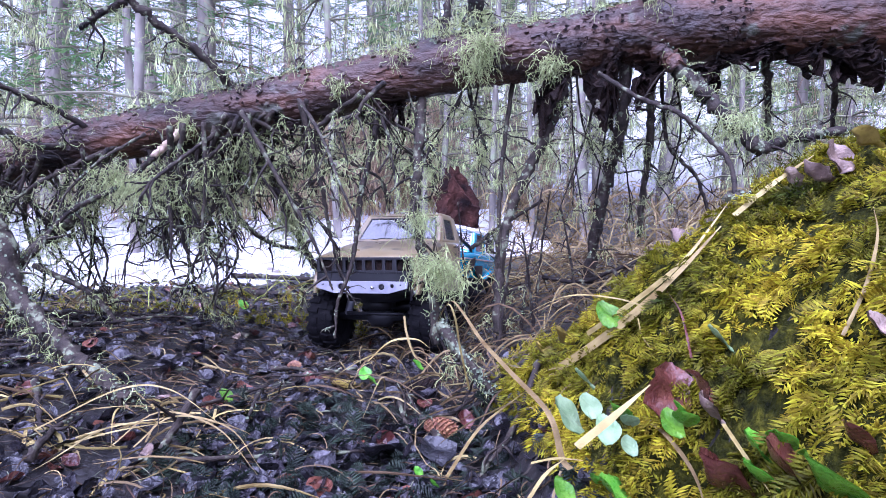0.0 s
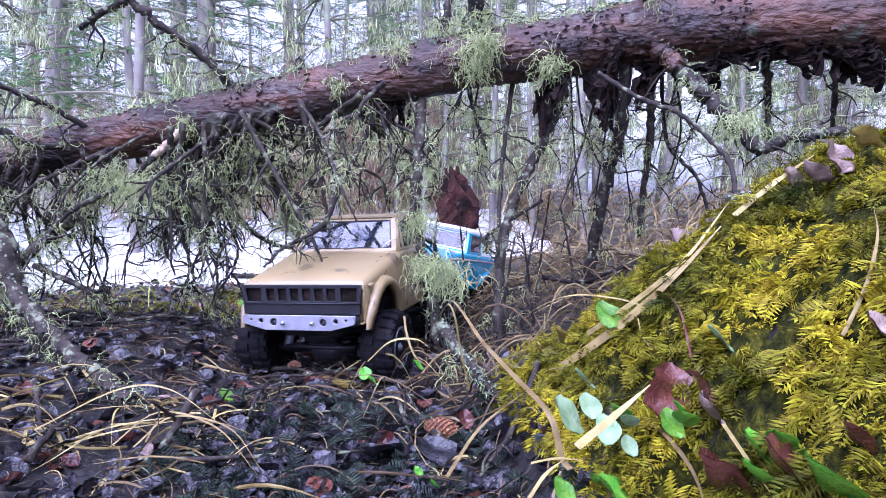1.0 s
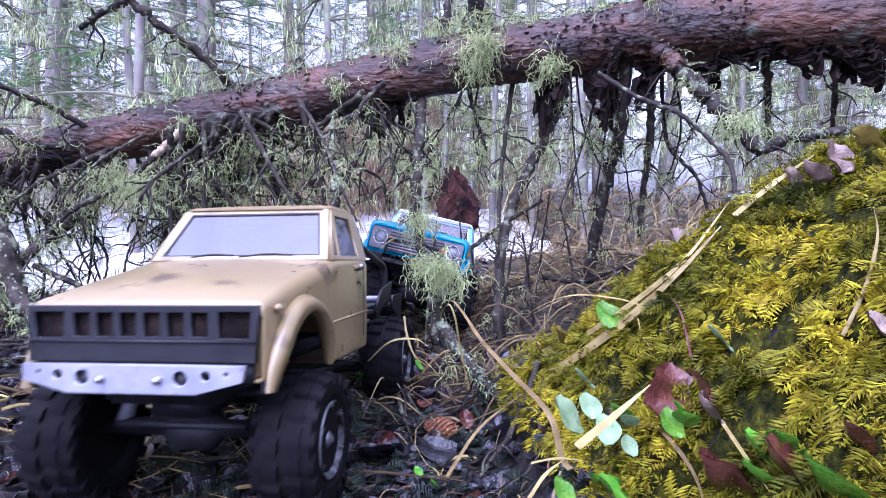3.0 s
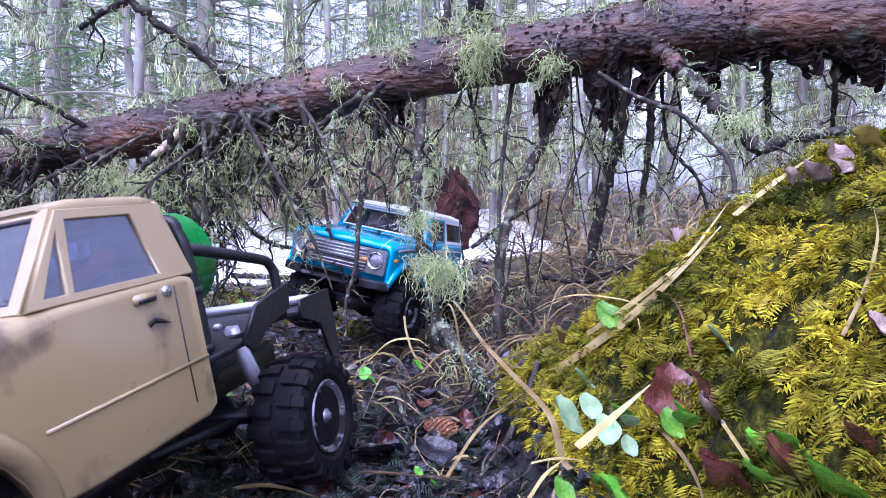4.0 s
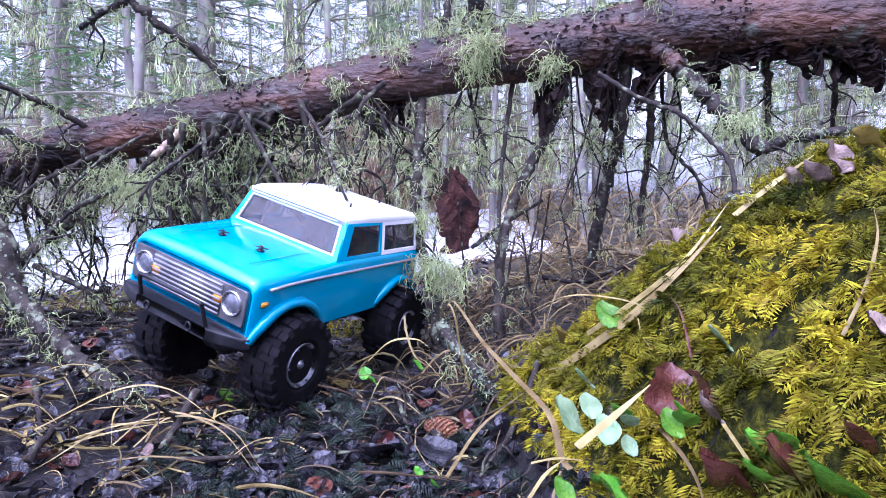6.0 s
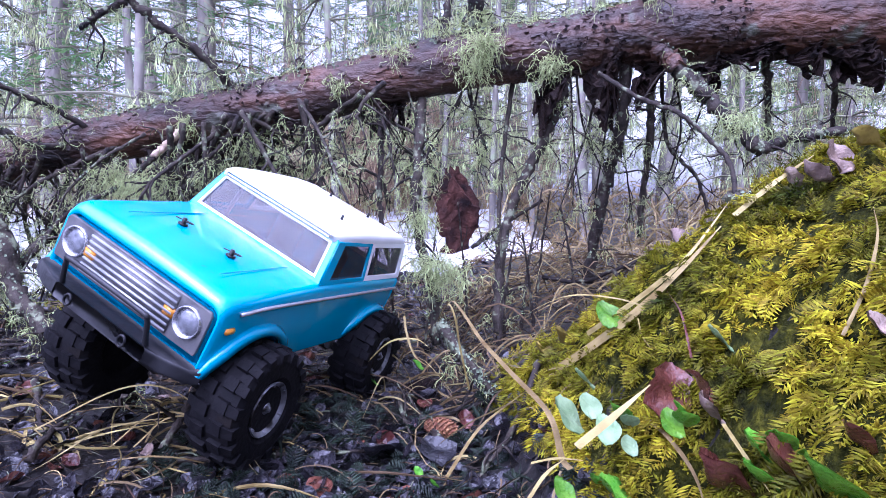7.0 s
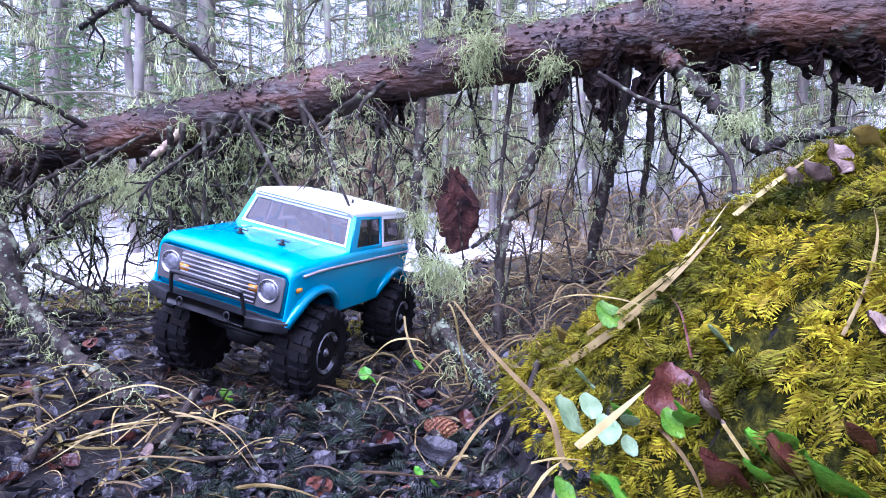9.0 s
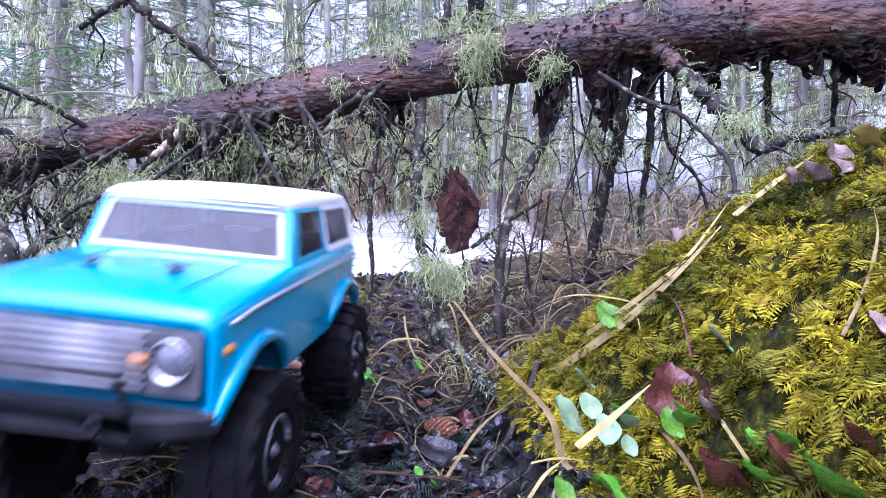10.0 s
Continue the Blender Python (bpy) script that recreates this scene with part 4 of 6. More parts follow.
def bark_flap(tree, at, w, h):
    """A torn hanging sheet of bark with a ragged edge and holes."""
    n, m = 17, 21
    u, v = np.meshgrid(np.linspace(-0.5, 0.5, n), np.linspace(0, 1, m))
    ph = at[0] * 90
    x = at[0] + w * u * (1 - 0.5 * v) * (1 + 0.25 * np.sin(9 * v + ph)) + 0.012 * np.sin(3 * v + ph) + rng.normal(size=u.shape) * w * 0.035
    y = at[1] + 0.016 * np.cos(5 * u + ph) + 0.010 * wave(u * 9, v * 6, 1.6, ph) - 0.01 * v + rng.normal(size=u.shape) * 0.004
    z = at[2] + 0.006 - h * v * (1 + 0.3 * np.sin(8 * u + ph) + 0.15 * np.sin(23 * u + ph))
    g = np.stack([x, y, z], -1).reshape(-1, 3)
    torn = wave(u * 10, v * 10, 1.0, ph + 3) + 0.8 * (v + 1.1 * np.abs(u)) - 0.95
    f = [(j * n + i, j * n + i + 1, (j + 1) * n + i + 1, (j + 1) * n + i) for j in range(m - 1) for i in range(n - 1) if torn[j, i] < 0.25]
    b = Buf()
    b.add(g, f)
    b.add(g + np.array([0, 0.003, 0.001]), [q[::-1] for q in f])
    part("bark_flap", b, FLAKE, tree, "torn dark sheet of hanging bark", smooth=False)


def fallen_tree():
    tree = tagged(empty("fallen_tree"), "fallen spruce with red-brown bark, bare branches and hanging lichen", "fallen tree")
    axis = curve([(-0.9, 1.044, 0.268), (-0.671, 1.008, 0.322), (-0.485, 0.99, 0.357), (-0.315, 0.972, 0.388), (-0.125, 0.955, 0.426), (0.065, 0.937, 0.462), (0.182, 0.928, 0.473), (0.305, 0.919, 0.494), (0.462, 0.899, 0.499), (0.746, 0.879, 0.495), (1.194, 0.868, 0.478)], 14)
    k = len(axis)
    b = Buf()
    fine = np.stack([np.interp(np.linspace(0, k - 1, 620), np.arange(k), axis[:, c]) for c in range(3)], 1)
    tube(b, fine, 0.0335, 0.0500, 64)
    skin = b.v[0].reshape(620, 64, 3)
    out = skin - fine[:, None]
    out /= np.linalg.norm(out, axis=2)[..., None]
    U, A = np.meshgrid(np.arange(620) * 0.0035, np.arange(64) * 2 * math.pi / 64, indexing="ij")
    plates = np.abs(wave(U * 26, A * 0.9 * 2, 3.0, 6)) + 0.6 * np.abs(wave(U * 60, A * 5, 2.0, 9))
    skin = skin + out * (0.0030 * np.minimum(plates, 0.7) + 0.003 * wave(U * 6, np.cos(A) * 2, 2.0, 3) + rng.normal(size=U.shape) * 0.0005 - 0.001)[..., None]
    b.v = [skin.reshape(-1, 3)]
    part("trunk", b, BARK, tree, "red-brown scaly trunk")
    scales = Buf()
    for _ in range(900):
        i = rng.uniform(2, k - 3)
        p = axis[int(i)] * (1 - i % 1) + axis[int(i) + 1] * (i % 1)
        d = axis[int(i) + 1] - axis[int(i)]
        d /= np.linalg.norm(d)
        o = rng.normal(size=3)
        o -= d * o.dot(d)
        o /= np.linalg.norm(o)
        s, r = np.cross(d, o), 0.0335 + 0.0165 * i / k
        L, w = rng.uniform(0.002, 0.006), rng.uniform(0.0015, 0.004)
        c = p + o * (r + 0.0012)
        q = [c - d * L - s * w * 0.7, c + d * L * 0.8 - s * w, c + d * L + s * w * 0.6 + o * 0.0012, c - d * L * 0.7 + s * w + o * 0.001]
        scales.add(q + [v - o * 0.003 for v in q], [(0, 1, 2, 3), (0, 4, 5, 1), (1, 5, 6, 2), (2, 6, 7, 3), (3, 7, 4, 0)])
    part("bark_scale", scales, BARK, tree, smooth=False, kind="stuff")
    top, ridge = Buf(), Buf()
    for i0, i1, n in ((14, 62, 420), (62, 92, 190), (92, 130, 150)):
        for _ in range(n):
            i = int(rng.uniform(i0, i1))
            beard(top, axis[i] + np.array([0, -0.006, 0.026 + 0.016 * i / k]), 3, 0.036, 0.012)
    part("lichen", top, LICHEN, tree, "pale green beard lichen", kind="stuff")
    flakes(ridge, axis[18:130] + np.array([0, -0.012, 0.026]), 0.020, 1500, 0.0050)
    part("leaf_lichen", ridge, CRUST, tree, "grey leafy lichen", kind="stuff", smooth=False)
    knots = Buf()
    for i, n, size in ((85, 130, 0.006), (91, 160, 0.007), (108, 170, 0.007), (100, 50, 0.006), (60, 70, 0.005), (44, 70, 0.005), (122, 60, 0.006)):
        p = axis[i] + np.array([0, -0.004, 0])
        flakes(knots, np.linspace(p - np.array([0.022, 0, 0]), p + np.array([0.022, 0, 0]), 5), 0.036 + 0.012 * i / k, n, size)
    part("bark_crust", knots, FLAKE, tree, "dark shaggy crust of bark and moss at the knots", kind="stuff", smooth=False)
    L = lambda pts, r0, r1, **kw: limb(tree, pts, r0, r1, **kw)
    L([(-0.313, 0.963, 0.406), (-0.361, 0.937, 0.464), (-0.412, 0.92, 0.501), (-0.448, 0.902, 0.531), (-0.497, 0.885, 0.576)], 0.009, 0.006, twigs=7, tufts=4)
    L([(-0.456, 0.902, 0.534), (-0.487, 0.89, 0.514), (-0.513, 0.879, 0.489)], 0.008, 0.004, twigs=3, tufts=2)
    L([(-0.547, 0.98, 0.351), (-0.592, 0.932, 0.388), (-0.632, 0.884, 0.41), (-0.665, 0.855, 0.429)], 0.006, 0.004, twigs=7, tufts=3)
    L([(-0.562, 0.989, 0.338), (-0.624, 0.938, 0.331), (-0.654, 0.91, 0.351), (-0.688, 0.891, 0.365)], 0.008, 0.005, twigs=8, tufts=5, crust=60)
    L([(-0.4, 0.95, 0.358), (-0.433, 0.917, 0.31), (-0.473, 0.894, 0.267), (-0.529, 0.861, 0.228), (-0.55, 0.818, 0.174)], 0.006, 0.004, twigs=10, tufts=8, crust=50)
    L([(-0.399, 0.948, 0.358), (-0.415, 0.931, 0.335), (-0.431, 0.915, 0.312)], 0.0066, 0.0062, twigs=0, tufts=0, crust=0, material=PALEWOOD, label="broken end of bare pale wood")
    L([(-0.506, 0.967, 0.31), (-0.526, 0.913, 0.251), (-0.543, 0.87, 0.21), (-0.573, 0.817, 0.159), (-0.596, 0.794, 0.116)], 0.012, 0.008, twigs=12, tufts=12, tuft_n=14, tuft_len=0.04, crust=120)
    L([(-0.298, 0.96, 0.353), (-0.282, 0.977, 0.311), (-0.263, 1.003, 0.244), (-0.235, 1.038, 0.167), (-0.212, 1.074, 0.105)], 0.010, 0.006, twigs=14, tufts=12, tuft_n=12, tuft_len=0.035, crust=60)
    L([(-0.413, 1.055, 0.283), (-0.354, 1.081, 0.209), (-0.31, 1.098, 0.173), (-0.255, 1.147, 0.155)], 0.007, 0.004, twigs=10, tufts=4)
    L([(-0.031, 0.944, 0.419), (-0.035, 0.908, 0.326), (-0.04, 0.882, 0.243), (-0.031, 0.858, 0.179), (-0.015, 0.845, 0.124), (-0.009, 0.829, 0.048)], 0.0095, 0.008, twigs=12, tufts=10, tuft_n=12, tuft_len=0.035, crust=160)
    L([(0.107, 0.945, 0.428), (0.09, 0.927, 0.311), (0.08, 0.898, 0.168), (0.073, 0.849, 0.036)], 0.0045, 0.003, twigs=8, tufts=3)
    L([(0.182, 0.915, 0.438), (0.168, 0.911, 0.376), (0.13, 0.906, 0.301), (0.103, 0.902, 0.239), (0.085, 0.878, 0.177), (0.075, 0.83, 0.064)], 0.0105, 0.0075, twigs=10, tufts=3, crust=40)
    L([(0.27, 0.917, 0.467), (0.269, 0.93, 0.362), (0.261, 0.956, 0.296), (0.251, 0.982, 0.225), (0.237, 0.994, 0.114)], 0.0125, 0.010, twigs=9, tufts=3, crust=60)
    L([(0.307, 0.917, 0.459), (0.317, 0.941, 0.363), (0.32, 0.974, 0.27), (0.321, 0.999, 0.188)], 0.009, 0.005, twigs=9, tufts=6)
    L([(0.304, 0.877, 0.461), (0.339, 0.833, 0.401), (0.358, 0.79, 0.357), (0.368, 0.726, 0.306)], 0.014, 0.010, twigs=6, tufts=6, tuft_n=16, tuft_len=0.03, crust=160)
    L([(0.301, 0.869, 0.459), (0.313, 0.858, 0.441), (0.321, 0.849, 0.427)], 0.0146, 0.0142, twigs=0, tufts=0, crust=0, material=BARK)
    L([(0.215, 0.854, 0.421), (0.254, 0.791, 0.375), (0.285, 0.749, 0.351), (0.309, 0.707, 0.312), (0.313, 0.664, 0.277), (0.287, 0.601, 0.232)], 0.004, 0.003, twigs=3, tufts=0, crust=6)
    L([(0.333, 0.947, 0.467), (0.349, 0.959, 0.34), (0.393, 0.956, 0.287), (0.415, 0.951, 0.226)], 0.004, 0.003, twigs=6, tufts=0, crust=0)
    L([(0.476, 0.918, 0.472), (0.491, 0.933, 0.396), (0.505, 0.958, 0.331)], 0.008, 0.005, twigs=6, tufts=3)
    L([(0.58, 0.918, 0.476), (0.611, 0.964, 0.41), (0.636, 1.01, 0.355)], 0.007, 0.004, twigs=6, tufts=2)
    L([(0.035, 0.945, 0.432), (0.053, 0.941, 0.363), (0.067, 0.938, 0.322)], 0.005, 0.002, twigs=7, tufts=3)
    L([(0.043, 0.929, 0.487), (0.047, 0.921, 0.526), (0.05, 0.905, 0.584)], 0.018, 0.012, twigs=4, tufts=6, tuft_n=20, tuft_len=0.045, crust=80)
    L([(0.001, 0.949, 0.488), (0.005, 0.961, 0.521), (0.012, 0.975, 0.586)], 0.010, 0.006, twigs=5, tufts=2)
    L([(0.3, 0.901, 0.519), (0.29, 0.883, 0.553), (0.28, 0.876, 0.596)], 0.013, 0.010, twigs=4, tufts=5, tuft_n=14)
    L([(-0.228, 0.964, 0.419), (-0.217, 0.956, 0.452), (-0.221, 0.958, 0.469)], 0.005, 0.002, twigs=2, tufts=1)
    for p, n, ln, sp in (((0.057, 0.888, 0.472), 130, 0.06, 0.014), ((0.046, 0.896, 0.446), 70, 0.05, 0.012), ((-0.015, 0.827, 0.162), 110, 0.05, 0.014), ((0.012, 0.816, 0.144), 90, 0.045, 0.014), ((0.15, 0.886, 0.448), 60, 0.05, 0.010), ((-0.153, 0.914, 0.422), 40, 0.03, 0.010), ((0.361, 0.749, 0.341), 90, 0.04, 0.012),
                         ((-0.07, 0.917, 0.463), 60, 0.03, 0.014), ((-0.391, 0.941, 0.368), 50, 0.04, 0.012), ((-0.43, 0.874, 0.267), 90, 0.05, 0.018), ((-0.487, 0.906, 0.293), 70, 0.05, 0.016), ((-0.291, 0.948, 0.33), 80, 0.06, 0.014), ((-0.245, 1.001, 0.216), 70, 0.05, 0.014), ((-0.035, 0.861, 0.227), 60, 0.06, 0.008), ((-0.265, 0.954, 0.408), 40, 0.025, 0.012)):
        h = Buf()
        beard(h, p, n, ln, sp, 0.00055)
        part("lichen", h, LICHEN, tree, "thick pale green beard lichen", kind="stuff")
    for p, w, h in (((0.152, 0.895, 0.43), 0.05, 0.07), ((0.241, 0.896, 0.45), 0.055, 0.085), ((0.29, 0.895, 0.438), 0.04, 0.05), ((-0.313, 0.949, 0.343), 0.04, 0.07), ((-0.278, 0.95, 0.347), 0.03, 0.05), ((-0.081, 0.943, 0.402), 0.045, 0.045), ((0.443, 0.877, 0.461), 0.10, 0.03), ((0.38, 0.885, 0.436), 0.06, 0.05), ((0.555, 0.877, 0.465), 0.07, 0.05), ((0.523, 0.877, 0.461), 0.05, 0.04), ((-0.228, 0.941, 0.372), 0.035, 0.03), ((0.599, 0.867, 0.462), 0.07, 0.05)):
        bark_flap(tree, p, w, h)
    # the dense curtain of thin hanging twigs below the thin end
    for i in range(74):
        s = rng.uniform(0.07, 0.42)
        a = axis[int(s * k)] + np.array([rng.normal() * 0.01, rng.uniform(-0.10, 0.12), -0.02])
        ln = rng.uniform(0.11, 0.29) * (1 - 0.4 * (s > 0.36))
        lean = np.array([rng.normal() * 0.10 - 0.02, rng.normal() * 0.08, 0])
        L([a, a + lean * 0.4 + np.array([0.01 * rng.normal(), 0, -ln * 0.35]), a + lean * 0.8 + np.array([0.015 * rng.normal(), 0, -ln * 0.7]), a + lean + np.array([0, 0, -ln])],
          rng.uniform(0.003, 0.0065), 0.0016, twigs=8, twig_len=0.055, tufts=1 + (i % 3 == 0), tuft_n=7, tuft_len=0.035, crust=10 * (i % 2), name="hanging_twig", sides=5, droop=0.9)
    for i in range(14):
        s = rng.uniform(0.42, 0.80)
        a = axis[int(s * k)] + np.array([rng.normal() * 0.01, rng.uniform(-0.03, 0.06), -0.035])
        ln = rng.uniform(0.10, 0.26)
        lean = np.array([rng.normal() * 0.05, rng.uniform(0, 0.10), 0])
        L([a, a + lean * 0.5 + np.array([0.008 * rng.normal(), 0, -ln * 0.5]), a + lean + np.array([0, 0, -ln])], rng.uniform(0.0016, 0.003), 0.001, twigs=6, twig_len=0.05, tufts=2, tuft_n=6, tuft_len=0.03, crust=0, name="hanging_twig", sides=5, droop=0.9)
    return tree


TREE = fallen_tree()


def sway_branch():
    """The loose branch that both trucks push aside: a stem and its tip, hung from the log."""
    stem = limb(TREE, [(0, 0, 0.01), (0.003, 0, -0.07), (-0.003, 0.002, -0.14), (0, 0, -0.21)], 0.0058, 0.0045, twigs=4, twig_len=0.025, tufts=3, tuft_n=5, tuft_len=0.02, crust=24, name="loose_branch", label="thin loose branch with lichen")
    tip = limb(stem, [(0, 0, 0), (0.004, 0, -0.05), (-0.002, 0, -0.10), (0.006, 0, -0.15)], 0.0044, 0.002, twigs=5, twig_len=0.025, tufts=0, crust=14, name="branch_tip")
    return stem, tip


STEM, TIP = sway_branch()
PIVOT = (-0.1, 0.943, 0.393)
SWAY = [(0.0, (-0.123, 0.87, 0.202), (-0.143, 0.833, 0.106)), (0.5, (-0.153, 0.849, 0.187), (-0.177, 0.791, 0.072)), (1.0, (-0.163, 0.84, 0.211), (-0.223, 0.696, 0.157)), (1.5, (-0.157, 0.852, 0.242), (-0.225, 0.8, 0.212)), (2.0, (-0.157, 0.883, 0.255), (-0.223, 0.882, 0.239)),
        (2.7, (-0.158, 0.883, 0.255), (-0.232, 0.882, 0.236)), (3.2, (-0.146, 0.881, 0.218), (-0.208, 0.847, 0.164)), (3.8, (-0.123, 0.869, 0.194), (-0.137, 0.832, 0.087)), (4.2, (-0.121, 0.839, 0.196), (-0.133, 0.772, 0.083)), (4.5, (-0.125, 0.798, 0.183), (-0.144, 0.691, 0.082)), (5.0, (-0.132, 0.779, 0.191), (-0.147, 0.662, 0.092)),
        (5.5, (-0.14, 0.78, 0.213), (-0.21, 0.637, 0.164)), (6.2, (-0.145, 0.853, 0.25), (-0.172, 0.83, 0.211)), (6.8, (-0.098, 0.89, 0.21), (-0.089, 0.914, 0.107)), (7.5, (-0.083, 0.9, 0.209), (-0.072, 0.923, 0.101)), (8.3, (-0.085, 0.9, 0.209), (-0.073, 0.913, 0.103)), (8.7, (-0.105, 0.88, 0.202), (-0.104, 0.861, 0.078)), (10.0, (-0.105, 0.88, 0.202), (-0.104, 0.861, 0.078))]


def sway():
    down, top = Vector((0, 0, -1)), Vector(PIVOT)
    a, b = [], []
    for t, j, e in SWAY:
        q1 = down.rotation_difference((Vector(j) - top).normalized())
        q2 = down.rotation_difference((Vector(e) - Vector(j)).normalized())
        a.append((t, Matrix.LocRotScale(top, q1, None)))
        b.append((t, Matrix.LocRotScale(Vector((0, 0, -0.21)), q1.inverted() @ q2, None)))
    walk(STEM, a)
    walk(TIP, b)


def stick(points, r0, r1, label, twigs=3, tufts=0, crust=20, name="dead_branch"):
    root = tagged(empty(name), label, "branch")
    limb(root, points, r0, r1, twigs=twigs, twig_len=0.03, tufts=tufts, tuft_n=8, crust=crust, name="stem", droop=0.0)


stick([(-0.657, 0.844, 0.266), (-0.581, 0.8, 0.205), (-0.545, 0.775, 0.126), (-0.45, 0.711, 0.075), (-0.343, 0.629, 0.042), (-0.321, 0.608, 0.037)], 0.015, 0.011, "thick dead branch with white lichen lying on the soil", 14, 10, 260)
stick([(-0.687, 0.899, 0.193), (-0.637, 0.895, 0.126), (-0.577, 0.852, 0.083)], 0.010, 0.008, "dark dead branch among lichen and twigs", 8, 6, 60)
stick([(-0.637, 0.946, 0.147), (-0.549, 0.943, 0.103), (-0.462, 0.889, 0.043), (-0.378, 0.848, 0.02)], 0.006, 0.004, "thin dead branch on the wet soil", 6, 2, 20)
stick([(-0.002, 0.653, 0.111), (0.024, 0.621, 0.077), (0.058, 0.608, 0.039)], 0.008, 0.006, "short broken branch crusted with pale lichen", 3, 1, 150)
stick([(-0.225, 0.55, 0.069), (-0.23, 0.524, 0.052), (-0.24, 0.507, 0.028)], 0.005, 0.004, "dark bare stick stuck in the litter", 1, 0, 0)
stick([(-0.606, 1.609, 0.021), (-0.466, 1.589, 0.012), (-0.315, 1.538, 0.005)], 0.014, 0.011, "dark rotting branch lying on the ground", 3, 0, 20)
stick([(-0.658, 1.89, 0.028), (-0.535, 1.89, 0.023), (-0.35, 1.84, 0.017)], 0.010, 0.008, "dark rotting branch beside the snow", 3, 0, 20)
stick([(0.163, 0.995, 0.123), (0.223, 0.974, 0.118), (0.269, 0.946, 0.14), (0.311, 0.927, 0.161)], 0.005, 0.003, "thin black twig above dry litter", 4, 0, 0)
stick([(0.265, 0.946, 0.138), (0.278, 0.914, 0.12), (0.301, 0.894, 0.108)], 0.004, 0.0025, "thin black twig above dry litter", 2, 0, 0)
stick([(0.232, 0.502, 0.243), (0.252, 0.492, 0.244), (0.267, 0.472, 0.245)], 0.0052, 0.0045, "dark lichen-spotted stick lying on moss", 2, 1, 20)
stick([(0.265, 0.477, 0.246), (0.28, 0.461, 0.233), (0.305, 0.461, 0.239)], 0.0045, 0.004, "dark broken stick lying on moss", 3, 0, 10)
stick([(0.046, 0.978, 0.171), (0.086, 0.97, 0.203), (0.157, 0.963, 0.248)], 0.0045, 0.003, "thin black bent twig", 3, 0, 0)
stick([(0.371, 0.726, 0.304), (0.449, 0.758, 0.325), (0.546, 0.788, 0.335)], 0.009, 0.006, "lichen-covered branch resting behind the moss", 5, 5, 90)
for i in range(64):
    x, y = rng.uniform(-0.75, 0.30), rng.uniform(0.5, 1.5)
    a, ln = rng.uniform(0, 6.28), rng.uniform(0.06, 0.22)
    p = [(x + ln * q * math.cos(a), y + ln * q * math.sin(a) * 0.7) for q in (-0.5, 0, 0.5)]
    stick([(px, py, float(height(px, py)) + 0.005 + rng.uniform(0, 0.012)) for px, py in p], rng.uniform(0.002, 0.005), 0.0015, "thin dark twig lying in wet litter", 3, 0, 4, "fallen_twig")


# ---- moss mound ----
def pinna(v, f, p, d, s, w):
    """A pointed leaflet with a raised midrib."""
    d, s = np.array(d, float), np.array(s, float)
    up = np.cross(d, s)
    up /= np.linalg.norm(up) + 1e-9
    k = len(v)
    v.extend([p, p + d * 0.4 + s * w, p + d, p + d * 0.4 - s * w, p + d * 0.5 + up * w * 0.7])
    f.extend([(k, k + 1, k + 4), (k + 1, k + 2, k + 4), (k + 2, k + 3, k + 4), (k + 3, k, k + 4)])


def frond():
    """A flat feather-moss plume: paired leaflets on an arching stem."""
    v, f = [], []
    n = 8
    for i in range(n):
        t = i / (n - 1)
        p = np.array([0, 0.85 * t, 0.45 * t - 0.55 * t * t])
        ln = 0.40 * math.sin(math.pi * (0.12 + 0.80 * (1 - t))) + 0.04
        for s in (-1, 1):
            d = np.array([s * ln, ln * 0.62, -0.10 * ln])
            pinna(v, f, p, d, (-0.5 * s, 0.85, 0.1), 0.055)
            if ln > 0.24:
                pinna(v, f, p + d * 0.35, d * 0.36 + np.array([-s * 0.05, 0.10, 0.03]), (s * 0.9, 0.2, 0), 0.040)
    pinna(v, f, np.array([0, 0.82, -0.09]), (0, 0.2, -0.12), (1, 0, 0), 0.05)
    pinna(v, f, np.array([0, 0.0, 0.0]), (0, 0.85, 0.02), (1, 0, 0), 0.03)
    return np.array(v), f


def shoot():
    """An upright moss shoot: blunt leaflets in a spiral round a short stem."""
    v, f = [], []
    for i in range(17):
        t, a = i / 16, i * 2.4
        o = np.array([math.cos(a), math.sin(a), 0])
        ln = 0.30 * (1 - 0.55 * t)
        pinna(v, f, np.array([0, 0, 0.85 * t]), o * ln + np.array([0, 0, ln * (0.25 + 0.9 * t)]), np.array([-o[1], o[0], 0]), 0.075 * (1 - 0.3 * t))
    return np.array(v), f


def scatter(name, template, places, sizes, tilt, material, label, category, up=0.0, kind="stuff", turn=None):
    """Many alike small pieces joined in one mesh, each turned its own way."""
    V, F = template
    n, m = len(places), len(V)
    rz, rx, ry = rng.uniform(0, 2 * math.pi, n) if turn is None else turn, rng.normal(size=n) * tilt + up, rng.normal(size=n) * tilt
    out = np.repeat(V[None], n, 0) * np.asarray(sizes)[:, None, None]
    for a, (i, j) in ((ry, (0, 2)), (rx, (1, 2)), (rz, (0, 1))):
        c, s = np.cos(a)[:, None], np.sin(a)[:, None]
        u, w = out[..., i].copy(), out[..., j].copy()
        out[..., i], out[..., j] = u * c - w * s, u * s + w * c
    out += np.asarray(places)[:, None]
    q = len(F[0])
    faces = (np.array(F)[None] + (np.arange(n) * m)[:, None, None]).reshape(-1, q)
    b = Buf()
    b.add(out.reshape(-1, 3), faces.tolist())
    return tagged(part(name, b, material, smooth=False), label, category, kind=kind)


